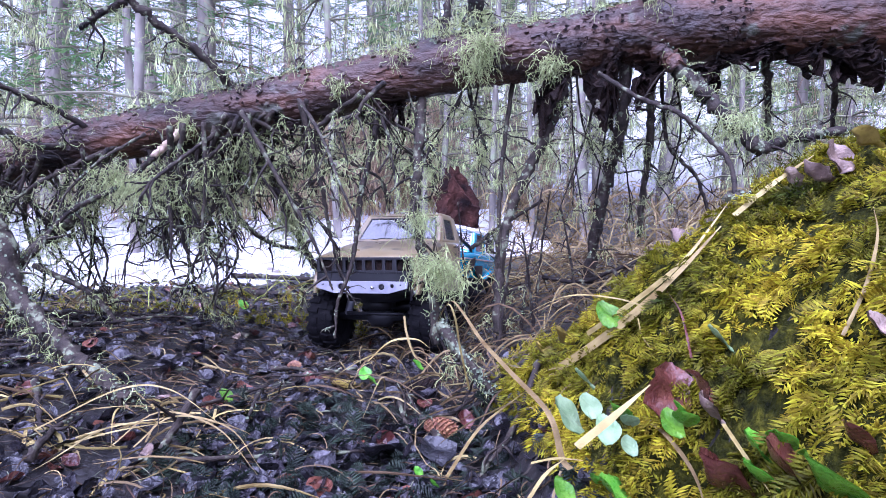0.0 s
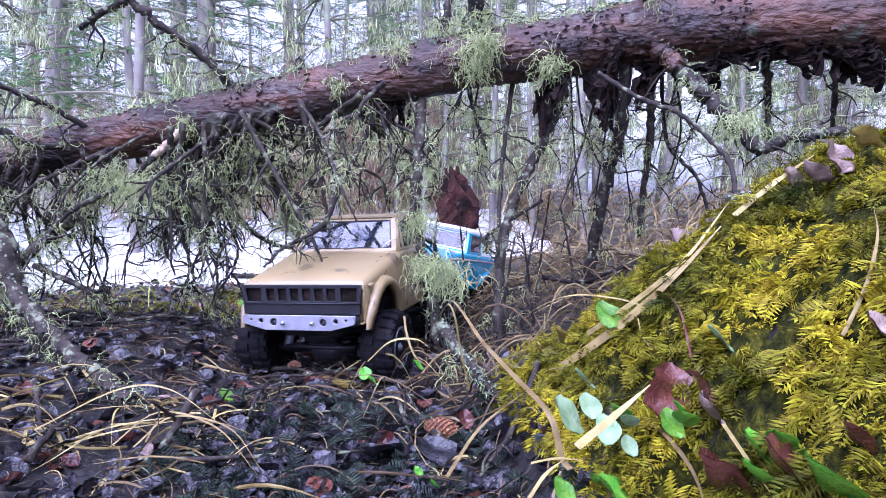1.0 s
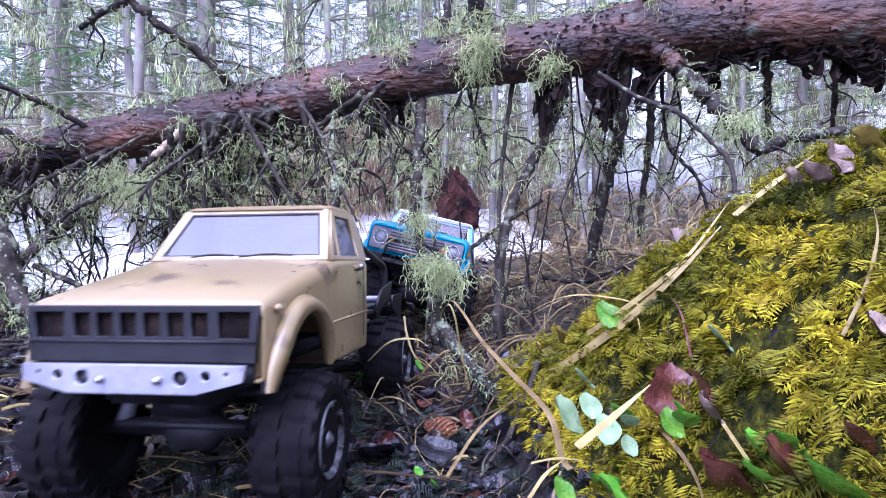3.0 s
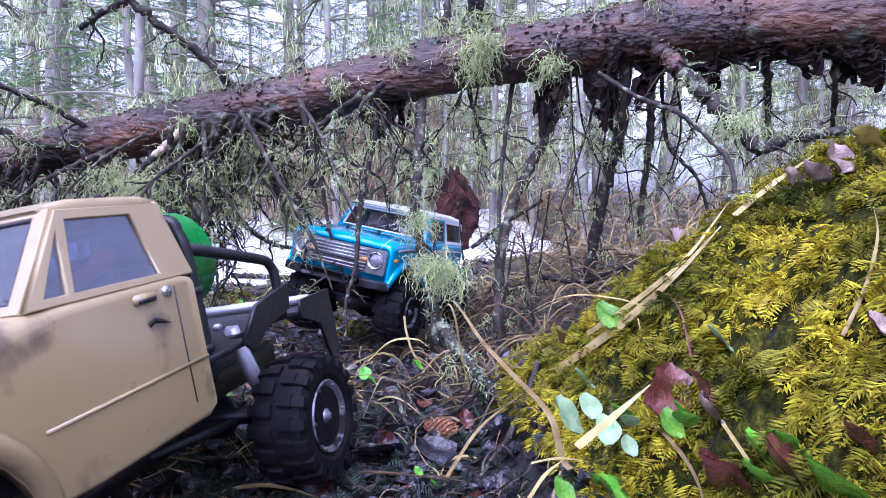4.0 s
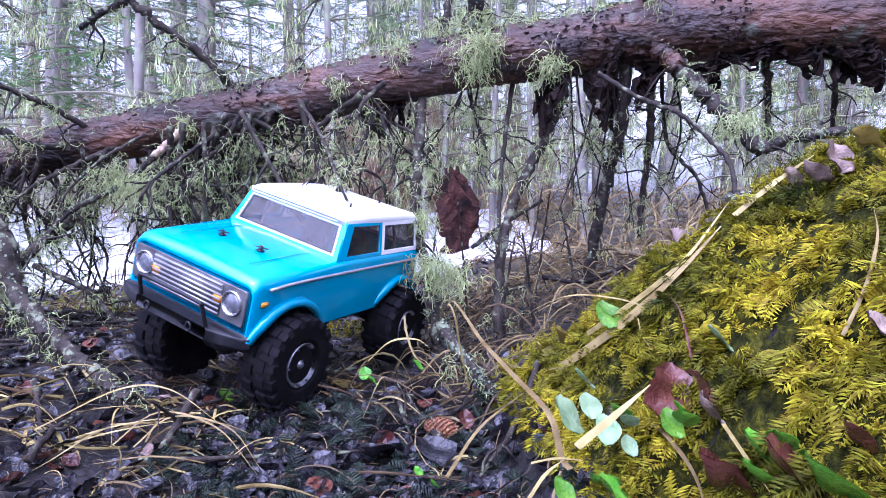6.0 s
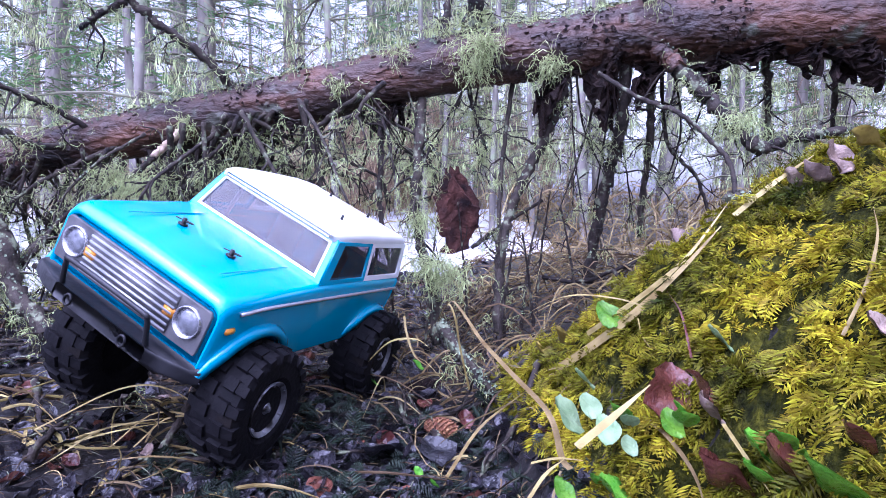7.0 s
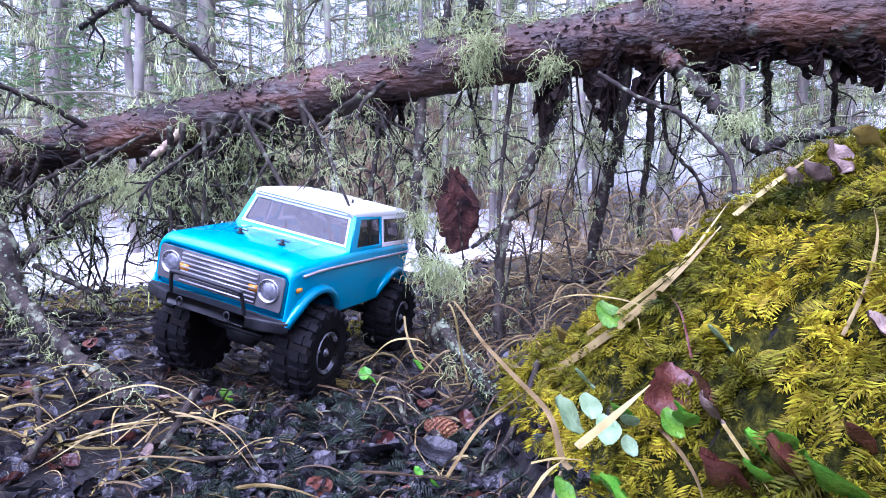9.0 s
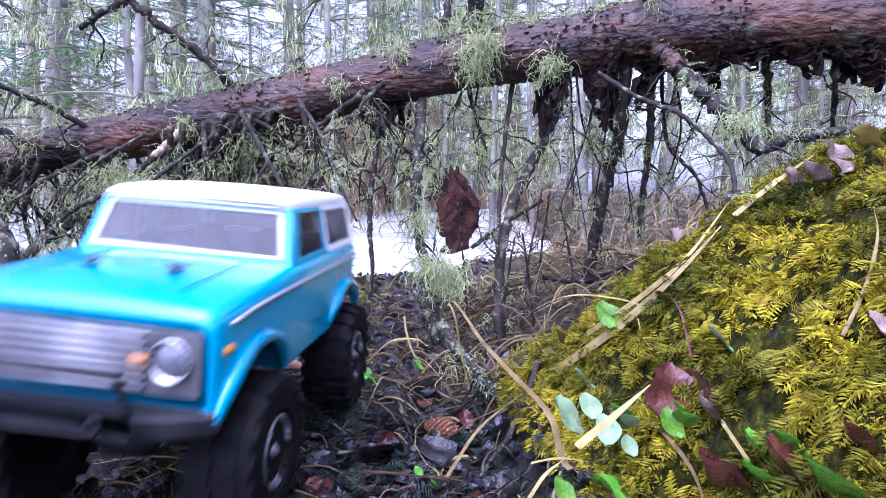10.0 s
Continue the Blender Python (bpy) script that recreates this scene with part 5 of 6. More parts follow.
def shaded_moss_bed():
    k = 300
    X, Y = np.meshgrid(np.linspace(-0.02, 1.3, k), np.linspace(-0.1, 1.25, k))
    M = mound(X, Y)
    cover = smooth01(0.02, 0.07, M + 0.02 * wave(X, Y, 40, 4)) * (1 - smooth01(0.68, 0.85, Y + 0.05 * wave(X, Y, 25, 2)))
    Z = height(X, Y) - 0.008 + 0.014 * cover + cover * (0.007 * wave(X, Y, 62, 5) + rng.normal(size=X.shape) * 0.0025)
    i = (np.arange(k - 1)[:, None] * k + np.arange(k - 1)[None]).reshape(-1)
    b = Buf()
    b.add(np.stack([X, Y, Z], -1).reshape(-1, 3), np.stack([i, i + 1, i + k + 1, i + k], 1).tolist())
    # its dark colour stands in for shade in the hollows between fronds
    tagged(part("shaded_moss_bed", b, SHADED_MOSS_BED), "dense bed of yellow-green moss on a mound, darkened as shade between fronds", "moss", kind="structure")


shaded_moss_bed()


def tussock(x, y):
    """The moss's lumps and hollows, from about -1 to 1."""
    return wave(x, y, 62, 5) + 0.5 * wave(x, y, 140, 8)


def moss(count, x0, x1, y0, y1):
    x, y = rng.uniform(x0, x1, count), rng.uniform(y0, y1, count)
    m = mound(x, y) + 0.012 * wave(x, y, 40, 4)
    ok = (m > 0.035) & (y + 0.05 * wave(x, y, 25, 2) < 0.78) & (np.hypot(x, y) > 0.2) & (tussock(x, y) + rng.normal(size=count) * 0.22 > -0.48)
    x, y = x[ok], y[ok]
    return np.stack([x, y, height(x, y) + 0.002 + 0.014 * tussock(x, y) + rng.uniform(-0.004, 0.006, len(x))], 1)


for count, box4, lo, hi in ((14500, (0.02, 0.46, 0.16, 0.74), 0.010, 0.022), (1800, (0.40, 0.9, 0.16, 0.74), 0.02, 0.03)):
    p = moss(count, *box4)
    scatter("feather_moss", frond(), p, rng.uniform(lo, hi, len(p)), 0.55, MOSS, "yellow-green feather moss covering a mound", "moss", up=-0.65, turn=radians(128) + rng.normal(size=len(p)) * 0.8)
p = moss(6500, 0.02, 0.46, 0.16, 0.74)
p = p[tussock(p[:, 0] + 0.3, p[:, 1]) > -0.1]
scatter("moss_shoots", shoot(), p, rng.uniform(0.009, 0.018, len(p)), 0.45, MOSS, "short upright yellow-green moss shoots on a mound", "moss", up=0.35, turn=rng.normal(size=len(p)) * 0.8)


# ---- litter, straw and small plants ----
def leaf_shape(curl=0.5, n=5):
    v, f = [], []
    for i in range(n + 1):
        t = i / n
        w = 0.42 * math.sin(math.pi * (0.06 + 0.90 * t)) ** 0.8
        for s in (-1, -0.5, 0, 0.5, 1):
            v.append((s * w, t - 0.5, curl * (0.55 * abs(s) ** 1.5 * w + 0.5 * (t - 0.45) ** 2) + 0.05 * math.sin(7 * t + 3 * s)))
    for i in range(n):
        for j in range(4):
            f.append((i * 5 + j, i * 5 + j + 1, i * 5 + j + 6, i * 5 + j + 5))
    return np.array(v), f


def litter(n, x0, x1, y0, y1):
    x, y = rng.uniform(x0, x1, n), y0 + (y1 - y0) * rng.random(n) ** 1.5
    ok = mound(x, y) < 0.05
    return np.stack([x[ok], y[ok], height(x[ok], y[ok]) + rng.uniform(0.001, 0.008, ok.sum())], 1)


p = litter(9000, -1.3, 0.5, 0.30, 2.8)
scatter("leaf_litter", leaf_shape(0.6), p, rng.uniform(0.008, 0.028, len(p)), 0.5, LITTER, "wet blackish dead leaves covering the soil", "leaf litter")
p = litter(700, -0.2, 0.14, 0.34, 0.62)
scatter("leaf_litter", leaf_shape(0.7), p, rng.uniform(0.008, 0.022, len(p)), 0.6, LITTER, "wet blackish dead leaves at the foot of the mound", "leaf litter")
p = litter(500, -1.4, 0.5, 0.35, 2.6)
scatter("brown_leaf_litter", leaf_shape(1.0), p, rng.uniform(0.012, 0.028, len(p)), 0.5, REDLEAF, "brown curled dead leaves on wet soil", "leaf litter")
p = litter(160, -1.4, 0.5, 0.35, 2.6)
scatter("pale_leaf_litter", leaf_shape(0.7), p, rng.uniform(0.010, 0.022, len(p)), 0.4, TANLEAF, "pale tan dead leaves on wet soil", "leaf litter")


def blades(name, n, x0, x1, y0, y1, lmin, lmax, width, rise, material, label, category, wet=0.05):
    b = Buf()
    for _ in range(n):
        x, y = rng.uniform(x0, x1), rng.uniform(y0, y1)
        if mound(x, y) > wet:
            continue
        a, ln = rng.uniform(0, 6.28), rng.uniform(lmin, lmax)
        bend, z, up = rng.normal() * 0.9, float(height(x, y)), rng.uniform(0, rise)
        line = []
        for i in range(9):
            t = i / 8
            line.append((x + ln * t * math.cos(a + bend * t), y + ln * t * math.sin(a + bend * t), 0.004 + z * (1 - t) + t * float(height(x + ln * t * math.cos(a + bend * t), y + ln * t * math.sin(a + bend * t))) + up * ln * math.sin(math.pi * min(1, t * 0.95 + 0.05))))
        ribbon(b, line, width * rng.uniform(0.5, 1.4), (rng.normal() * 0.3, rng.normal() * 0.3, 1) if rng.random() < 0.5 else (math.sin(a), -math.cos(a), 0.4))
    tagged(part(name, b, material, smooth=False), label, category, kind="stuff")


blades("dry_grass", 170, -0.75, 0.15, 0.42, 1.0, 0.02, 0.10, 0.0020, 0.18, STRAW, "dry pale straw lying on dark litter", "dry grass")
blades("dry_grass", 105, -0.42, -0.18, 0.46, 0.68, 0.02, 0.10, 0.0026, 0.22, PALESTRAW, "tangled clump of dry straw on wet soil", "dry grass")
blades("dry_grass", 300, -1.6, 1.0, 1.0, 2.4, 0.06, 0.2, 0.003, 0.4, STRAW, "dry pale straw lying on dark litter", "dry grass", 0.3)
blades("fine_litter", 4200, -0.9, 0.2, 0.38, 1.5, 0.012, 0.05, 0.0012, 0.3, TWIG, "fine dark needles and twig bits on soil", "litter")
blades("straw_chaff", 900, -0.8, 0.2, 0.36, 1.5, 0.010, 0.045, 0.0011, 0.3, STRAW, "short broken straw bits on dark litter", "litter", 0.08)
blades("dry_grass", 260, -0.12, 0.34, 0.62, 1.35, 0.04, 0.14, 0.0020, 0.5, STRAW, "thin dry grass between the branches", "dry grass", 0.16)
blades("dry_grass", 520, 0.0, 0.50, 0.64, 1.6, 0.03, 0.11, 0.0017, 0.5, STRAW, "short pale dry grass behind the mossy mound", "dry grass", 0.25)
blades("fine_litter", 900, 0.0, 0.50, 0.64, 1.6, 0.02, 0.07, 0.0015, 0.5, TWIG, "fine dark twig bits behind the mossy mound", "litter", 0.25)
for x, y, h, lean in ((0.073, 0.80, 0.17, 0.02), (0.088, 0.86, 0.20, -0.01), (0.115, 0.90, 0.22, 0.03), (0.128, 0.84, 0.15, -0.02), (0.150, 0.98, 0.20, 0.02), (0.205, 0.92, 0.16, -0.03), (-0.030, 0.98, 0.22, 0.02), (0.045, 1.05, 0.24, -0.02)):
    z = float(height(x, y)) - 0.004
    stick([(x, y, z), (x + 0.4 * lean, y, z + 0.5 * h), (x + lean, y - 0.01, z + h)], 0.0030, 0.0014, "thin upright red-brown stem growing from litter", 5, 0, 6, "upright_twig")
blades("bark_bits", 2600, -0.9, 0.25, 0.36, 1.5, 0.008, 0.035, 0.0010, 0.4, CHAFF, "fine brown twig bits scattered on wet soil", "litter", 0.1)
blades("green_grass", 300, -1.5, -0.1, 1.25, 1.95, 0.04, 0.13, 0.0022, 0.6, OLIVE, "sparse olive grass beside the snow", "grass")
blades("tall_dry_grass", 500, 0.05, 1.5, 0.95, 2.2, 0.08, 0.25, 0.003, 0.6, STRAW, "dry bent grass behind the mossy mound", "dry grass", 0.4)


p = litter(900, -0.25, 0.12, 0.36, 0.66)
scatter("dark_moss", frond(), p, rng.uniform(0.010, 0.024, len(p)), 0.5, DARKMOSS, "dark wet feather moss at the foot of the mound", "moss", up=0.15)
p = litter(500, -0.95, -0.15, 1.1, 1.6)
scatter("green_moss", shoot(), p, rng.uniform(0.012, 0.026, len(p)), 0.4, MOSS, "low green moss tufts beside the snow", "moss")
blades("brush_straw", 1300, 0.25, 4.0, 1.6, 6.0, 0.10, 0.40, 0.0045, 0.9, STRAW, "pale dry brush and grass among the trees", "dry grass", 0.4)
blades("meadow_straw", 1400, -5.0, 3.0, 2.4, 8.5, 0.15, 0.5, 0.006, 0.9, STRAW, "dry tussock grass sticking out of the snow", "dry grass", 0.4)


def blade(points, width, label, material=None):
    b = Buf()
    way = np.array(points[-1], float) - np.array(points[0], float)
    ribbon(b, curve(points, 6), width * 0.42, np.cross(way, (0, -0.6, 0.8)), 0.15)
    tagged(part("straw_blade", b, material or PALESTRAW, smooth=False), label, "dry grass")


blade([(0.071, 0.331, 0.09), (0.068, 0.341, 0.093), (0.067, 0.382, 0.105), (0.047, 0.433, 0.119), (0.031, 0.494, 0.128), (0.016, 0.545, 0.144), (0.006, 0.565, 0.148), (-0.008, 0.594, 0.121)], 0.009, "long bent dry grass blade leaning off the mound")
blade([(0.067, 0.298, 0.116), (0.088, 0.313, 0.125), (0.112, 0.324, 0.14)], 0.010, "pale broken straw piece over green leaves")
blade([(0.156, 0.456, 0.16), (0.133, 0.466, 0.166), (0.105, 0.496, 0.164), (0.082, 0.525, 0.149), (0.067, 0.544, 0.133)], 0.004, "thin curved straw above moss")
blade([(0.144, 0.446, 0.154), (0.145, 0.435, 0.141), (0.154, 0.424, 0.133), (0.168, 0.425, 0.143), (0.163, 0.435, 0.145)], 0.003, "curly thin straw on moss")
blade([(0.052, 0.351, 0.085), (0.065, 0.341, 0.092), (0.078, 0.331, 0.095)], 0.004, "short dry straw on moss")
blade([(0.045, 0.32, 0.076), (0.056, 0.326, 0.089), (0.069, 0.336, 0.094)], 0.005, "dry straw stalk on moss")
blade([(-0.042, 0.654, 0.119), (-0.039, 0.648, 0.101), (-0.03, 0.641, 0.078), (-0.014, 0.64, 0.066)], 0.006, "pale bent straw in the litter")
blade([(-0.084, 0.67, 0.065), (-0.058, 0.662, 0.089), (-0.03, 0.652, 0.094), (-0.015, 0.651, 0.085)], 0.007, "pale bent straw in the litter")
blade([(0.026, 0.59, 0.057), (0.017, 0.582, 0.098), (0.011, 0.574, 0.133), (0.003, 0.575, 0.143), (-0.011, 0.593, 0.107)], 0.006, "tall bent dry straw beside a broken branch")
for q in range(5):
    blade([(-0.335, 0.489, 0.054), (-0.277, 0.511, 0.081), (-0.233, 0.511, 0.081), (-0.186, 0.499, 0.055)] if q == 0 else [(-0.30 + 0.02 * q, 0.50, 0.035), (-0.26 + 0.012 * q, 0.52, 0.062 - 0.004 * q), (-0.20 + 0.01 * q, 0.50, 0.052), (-0.15, 0.47 + 0.01 * q, 0.02)] if q < 3 else [(-0.38, 0.40 + 0.02 * q, 0.02), (-0.30, 0.45 + 0.02 * q, 0.04), (-0.22, 0.50 + 0.01 * q, 0.05)], 0.0045, "broad curled dry straw on the litter")


blade([(0.092, 0.520, 0.092), (0.113, 0.489, 0.118), (0.140, 0.459, 0.151), (0.172, 0.444, 0.188), (0.206, 0.452, 0.222)], 0.018, "broad dry straw blade lying on moss")
blade([(0.119, 0.497, 0.132), (0.146, 0.465, 0.163), (0.178, 0.449, 0.197), (0.218, 0.466, 0.240)], 0.010, "dry straw blade lying on moss")
blade([(0.215, 0.451, 0.230), (0.244, 0.451, 0.254), (0.271, 0.449, 0.274)], 0.010, "dry straw blade on top of the moss")
blade([(0.199, 0.300, 0.172), (0.215, 0.308, 0.196), (0.234, 0.328, 0.220), (0.248, 0.352, 0.236)], 0.0045, "thin arched straw over moss")
blade([(0.130, 0.385, 0.101), (0.135, 0.356, 0.098), (0.138, 0.328, 0.090), (0.136, 0.305, 0.080)], 0.0075, "thin bent dry straw on moss")
blade([(0.154, 0.328, 0.117), (0.155, 0.304, 0.108), (0.156, 0.283, 0.100)], 0.006, "thin dry straw on moss")
blade([(0.157, 0.380, 0.141), (0.163, 0.413, 0.163), (0.163, 0.440, 0.175)], 0.004, "thin red-brown stem on moss", REDLEAF)
blade([(0.003, 0.472, 0.022), (0.035, 0.560, 0.030), (0.074, 0.541, 0.070)], 0.007, "dry straw stalk at the foot of the mound")


def leaf(name, at, size, material, label, curl=0.6, turn=0.0, tilt=0.3, roll=0.0, crumple=0.03, ragged=1.0):
    v, f = leaf_shape(curl, 8)
    ph = rng.uniform(0, 6, 6)
    v[:, 0] *= 1 + ragged * 0.10 * np.sin(11 * v[:, 1] + ph[0]) + ragged * 0.07 * np.sin(23 * v[:, 1] + ph[1])
    v[:, 2] += crumple * (np.sin(7 * v[:, 0] + 5 * v[:, 1] + ph[2]) + 0.6 * np.sin(13 * v[:, 1] - 6 * v[:, 0] + ph[3]))
    v[:, 0] += 0.07 * np.sin(4 * v[:, 1] + ph[4])
    b = Buf()
    b.add(v * size, f)
    b.add(v * size - np.array([0, 0, 0.0006]), [q[::-1] for q in f])
    ob = tagged(part(name, b, material), label, "leaf")
    ob.matrix_world = pose(*at, math.degrees(tilt), math.degrees(roll), math.degrees(turn))
    return ob


leaf("dead_leaf", (0.275, 0.430, 0.270), 0.030, TANLEAF, "pale curled dead leaf on top of moss", 1.0, 0.3, 0.9, 0.3, 0.08)
leaf("dead_leaf", (0.258, 0.427, 0.258), 0.023, TANLEAF, "pale curled dead leaf on moss", 1.0, 1.3, 0.7, 0.2, 0.07)
leaf("dead_leaf", (0.253, 0.445, 0.256), 0.017, TANLEAF, "small pale dead leaf on moss", 1.0, 1.8, 0.8, 0.2, 0.07)
leaf("dead_leaf", (0.290, 0.423, 0.280), 0.024, OCHRELEAF, "orange-brown curled dead leaf on moss", 1.3, 1.4, 0.6, 0.2, 0.07)
leaf("dead_leaf", (0.138, 0.368, 0.122), 0.040, REDLEAF, "large dark red wet dead leaf on moss", 0.7, 0.25, 1.0, 0.3, 0.07)
leaf("dead_leaf", (0.151, 0.350, 0.128), 0.030, REDLEAF, "dark red wet dead leaf on moss", 0.8, 1.2, 0.9, 0.1, 0.09)
leaf("dead_leaf", (0.153, 0.342, 0.119), 0.024, TANLEAF, "mauve-brown dead leaf on moss", 0.6, 1.2, 0.9, 0.1)
leaf("dead_leaf", (0.162, 0.282, 0.113), 0.030, REDLEAF, "dark purple dead leaf on moss", 0.7, 1.1, 0.8, -0.2)
leaf("dead_leaf", (0.143, 0.306, 0.093), 0.038, REDLEAF, "shiny brown dead leaf on moss", 1.0, 1.5, 0.7, 0.2)
leaf("dead_leaf", (0.207, 0.287, 0.179), 0.016, TANLEAF, "mauve-grey dead leaf on moss", 0.9, 0.5, 0.8, 0.0)
leaf("dead_leaf", (0.180, 0.260, 0.134), 0.020, REDLEAF, "red-brown dead leaf on moss", 0.9, 1.6, 0.8, 0.0)
leaf("dead_leaf", (0.231, 0.599, 0.201), 0.030, TANLEAF, "pale curled dead leaf at the edge of the moss", 1.2, 0.5, 0.8, 0.0)
leaf("dead_leaf", (0.097, 0.578, 0.094), 0.030, OCHRELEAF, "ochre-green decaying leaf below the moss", 0.8, 0.9, 0.6, 0.2)
leaf("dead_leaf", (0.109, 0.538, 0.116), 0.032, OCHRELEAF, "ochre-green decaying leaf below the moss", 0.7, 1.6, 0.8, 0.0)
leaf("dead_leaf", (-0.131, 0.737, 0.018), 0.060, OCHRELEAF, "yellow-green fallen leaf on dark litter", 0.4, 1.7, 0.1, 0.1)
leaf("dead_leaf", (-0.103, 0.516, 0.007), 0.045, LITTER, "grey wet dead leaf on the soil", 0.8, 0.9, 0.35, 0.1)
leaf("dead_leaf", (-0.063, 0.537, 0.016), 0.045, LITTER, "grey wet dead leaf on the soil", 0.6, 2.6, 0.4, 0.0)
leaf("dead_leaf", (0.022, 0.607, 0.020), 0.020, REDLEAF, "curled red-brown dead leaf beside a cone", 1.3, 0.2, 0.8, 0.3)
leaf("dead_leaf", (-0.007, 0.546, 0.012), 0.040, LITTER, "grey wet dead leaf on the soil", 0.6, 0.4, 0.3, 0.0)
for px, py, pz, s, tn in ((*(0.128, 0.472, 0.152), 0.026, 0.2), (*(0.168, 0.256, 0.114), 0.042, 1.6), (*(0.159, 0.298, 0.115), 0.022, 0.9), (*(0.165, 0.291, 0.121), 0.020, 2.2), (*(0.156, 0.290, 0.103), 0.024, 1.5), (*(0.110, 0.372, 0.060), 0.020, 1.2), (*(0.085, 0.421, 0.037), 0.018, 0.8), (*(0.103, 0.388, 0.056), 0.020, 2.1), (*(0.124, 0.323, 0.119), 0.018, 0.4), (*(0.13, 0.323, 0.121), 0.017, 2.6), (*(0.131, 0.328, 0.125), 0.012, 1.4), (*(0.102, 0.343, 0.118), 0.018, 2.0), (*(0.059, 0.291, 0.096), 0.014, 0.5), (*(0.079, 0.272, 0.105), 0.020, 1.2), (*(-0.093, 0.711, 0.040), 0.018, 0.3), (*(-0.082, 0.70, 0.034), 0.016, 1.6), (*(-0.694, 1.487, -0.009), 0.04, 1.5), (*(-0.499, 0.689, 0.047), 0.03, 0.6), (*(-0.235, 0.648, 0.033), 0.018, 1.0), (*(-0.006, 0.486, 0.009), 0.012, 1.8), (*(-0.021, 0.506, 0.011), 0.011, 0.8), (*(-0.033, 0.789, 0.03), 0.018, 1.2), (*(-0.459, 1.388, 0.014), 0.03, 0.9)):
    leaf("green_leaf", (px, py, pz), s, GREENLEAF, "small fresh green leaf", 0.35, tn, 0.75, 0.1, 0.02, 0.2)
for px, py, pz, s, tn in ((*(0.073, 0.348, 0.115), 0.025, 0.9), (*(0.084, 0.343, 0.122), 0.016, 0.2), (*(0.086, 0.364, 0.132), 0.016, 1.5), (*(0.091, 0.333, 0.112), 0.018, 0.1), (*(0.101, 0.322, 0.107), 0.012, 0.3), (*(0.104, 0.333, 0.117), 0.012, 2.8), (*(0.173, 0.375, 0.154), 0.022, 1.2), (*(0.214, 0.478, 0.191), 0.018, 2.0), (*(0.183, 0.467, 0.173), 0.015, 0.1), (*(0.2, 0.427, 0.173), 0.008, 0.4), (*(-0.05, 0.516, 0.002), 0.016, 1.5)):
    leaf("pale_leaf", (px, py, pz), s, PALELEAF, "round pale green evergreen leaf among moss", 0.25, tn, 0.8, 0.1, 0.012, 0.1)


def cone(at, size, turn, material, label):
    b = Buf()
    for i in range(13):
        t = i / 12
        r = 0.30 * math.sin(math.pi * (0.10 + 0.80 * t)) ** 0.8
        for j in range(9):
            a = 2 * math.pi * (j + 0.5 * (i % 2)) / 9
            c = np.array([t - 0.5, r * math.cos(a), r * math.sin(a)])
            o, s = np.array([0, math.cos(a), math.sin(a)]), np.array([0, -math.sin(a), math.cos(a)])
            x = np.array([1, 0, 0])
            b.add([c - x * 0.05 - o * 0.08, c - s * 0.10 + o * 0.02, c + x * 0.10 + o * 0.07, c + s * 0.10 + o * 0.02, c - o * 0.06 + x * 0.05], [(0, 1, 2, 3), (1, 4, 2), (2, 4, 3)])
    lathe(b, [(-0.5, 0.05), (-0.3, 0.2), (0, 0.24), (0.3, 0.15), (0.5, 0.03)], "x", sides=10)
    b.v = [np.concatenate(b.v) * size]
    ob = tagged(part("spruce_cone", b, material, smooth=False), label, "cone")
    ob.matrix_world = pose(*at, 20, 8, turn)


cone((-0.003, 0.592, 0.018), 0.030, -8, CONE, "orange-brown spruce cone lying in litter")
cone((-0.023, 0.727, 0.014), 0.045, 25, FLAKE, "dark open spruce cone lying in litter")
cone((-0.201, 0.808, 0.024), 0.020, 60, CONE, "small brown cone on dark litter")


# ---- rotten stump behind, shrubs, forest ----
def stump():
    b = Buf()
    x0, y0 = 0.06, 2.6
    n, m = 26, 22
    z0 = 0.03
    rows = []
    for j in range(m):
        t = j / (m - 1)
        mid = np.interp(t, (0, 0.3, 0.5, 0.7, 0.85, 1), (-0.005, 0.0, 0.008, 0.012, -0.012, -0.025))
        wide = np.interp(t, (0, 0.2, 0.4, 0.55, 0.72, 0.86, 1), (0.060, 0.045, 0.075, 0.085, 0.080, 0.048, 0.022))
        for i in range(n):
            a = 2 * math.pi * i / n
            r = wide * (1 + 0.20 * math.sin(3 * a + 7 * t) + 0.14 * math.sin(7 * a - 11 * t) + rng.normal() * 0.08)
            rows.append((x0 + mid + r * math.cos(a), y0 + 0.8 * r * math.sin(a), z0 + 0.35 * t + 0.035 * math.sin(4 * a + 2) * t + rng.normal() * 0.006))
    b.add(rows, [(j * n + i, j * n + (i + 1) % n, (j + 1) * n + (i + 1) % n, (j + 1) * n + i) for j in range(m - 1) for i in range(n)] + [tuple((m - 1) * n + i for i in range(n))])
    ob = tagged(part("rotten_stump", b, ROOT, smooth=False), "dark red rotten stump standing in snow", "stump")
    for i in range(9):
        a = rng.uniform(0, 6.28)
        r = Buf()
        z = z0 + rng.uniform(0.08, 0.27)
        d = np.array([math.cos(a), math.sin(a) * 0.6, rng.normal() * 0.4])
        p = np.array([x0, y0, z])
        tube(r, curve([p, p + d * 0.06, p + d * 0.09 + np.array([0, 0, 0.03 * rng.normal()])], 4), 0.014, 0.003, 6, 0.15)
        part("root_stub", r, ROOT, ob)


stump()


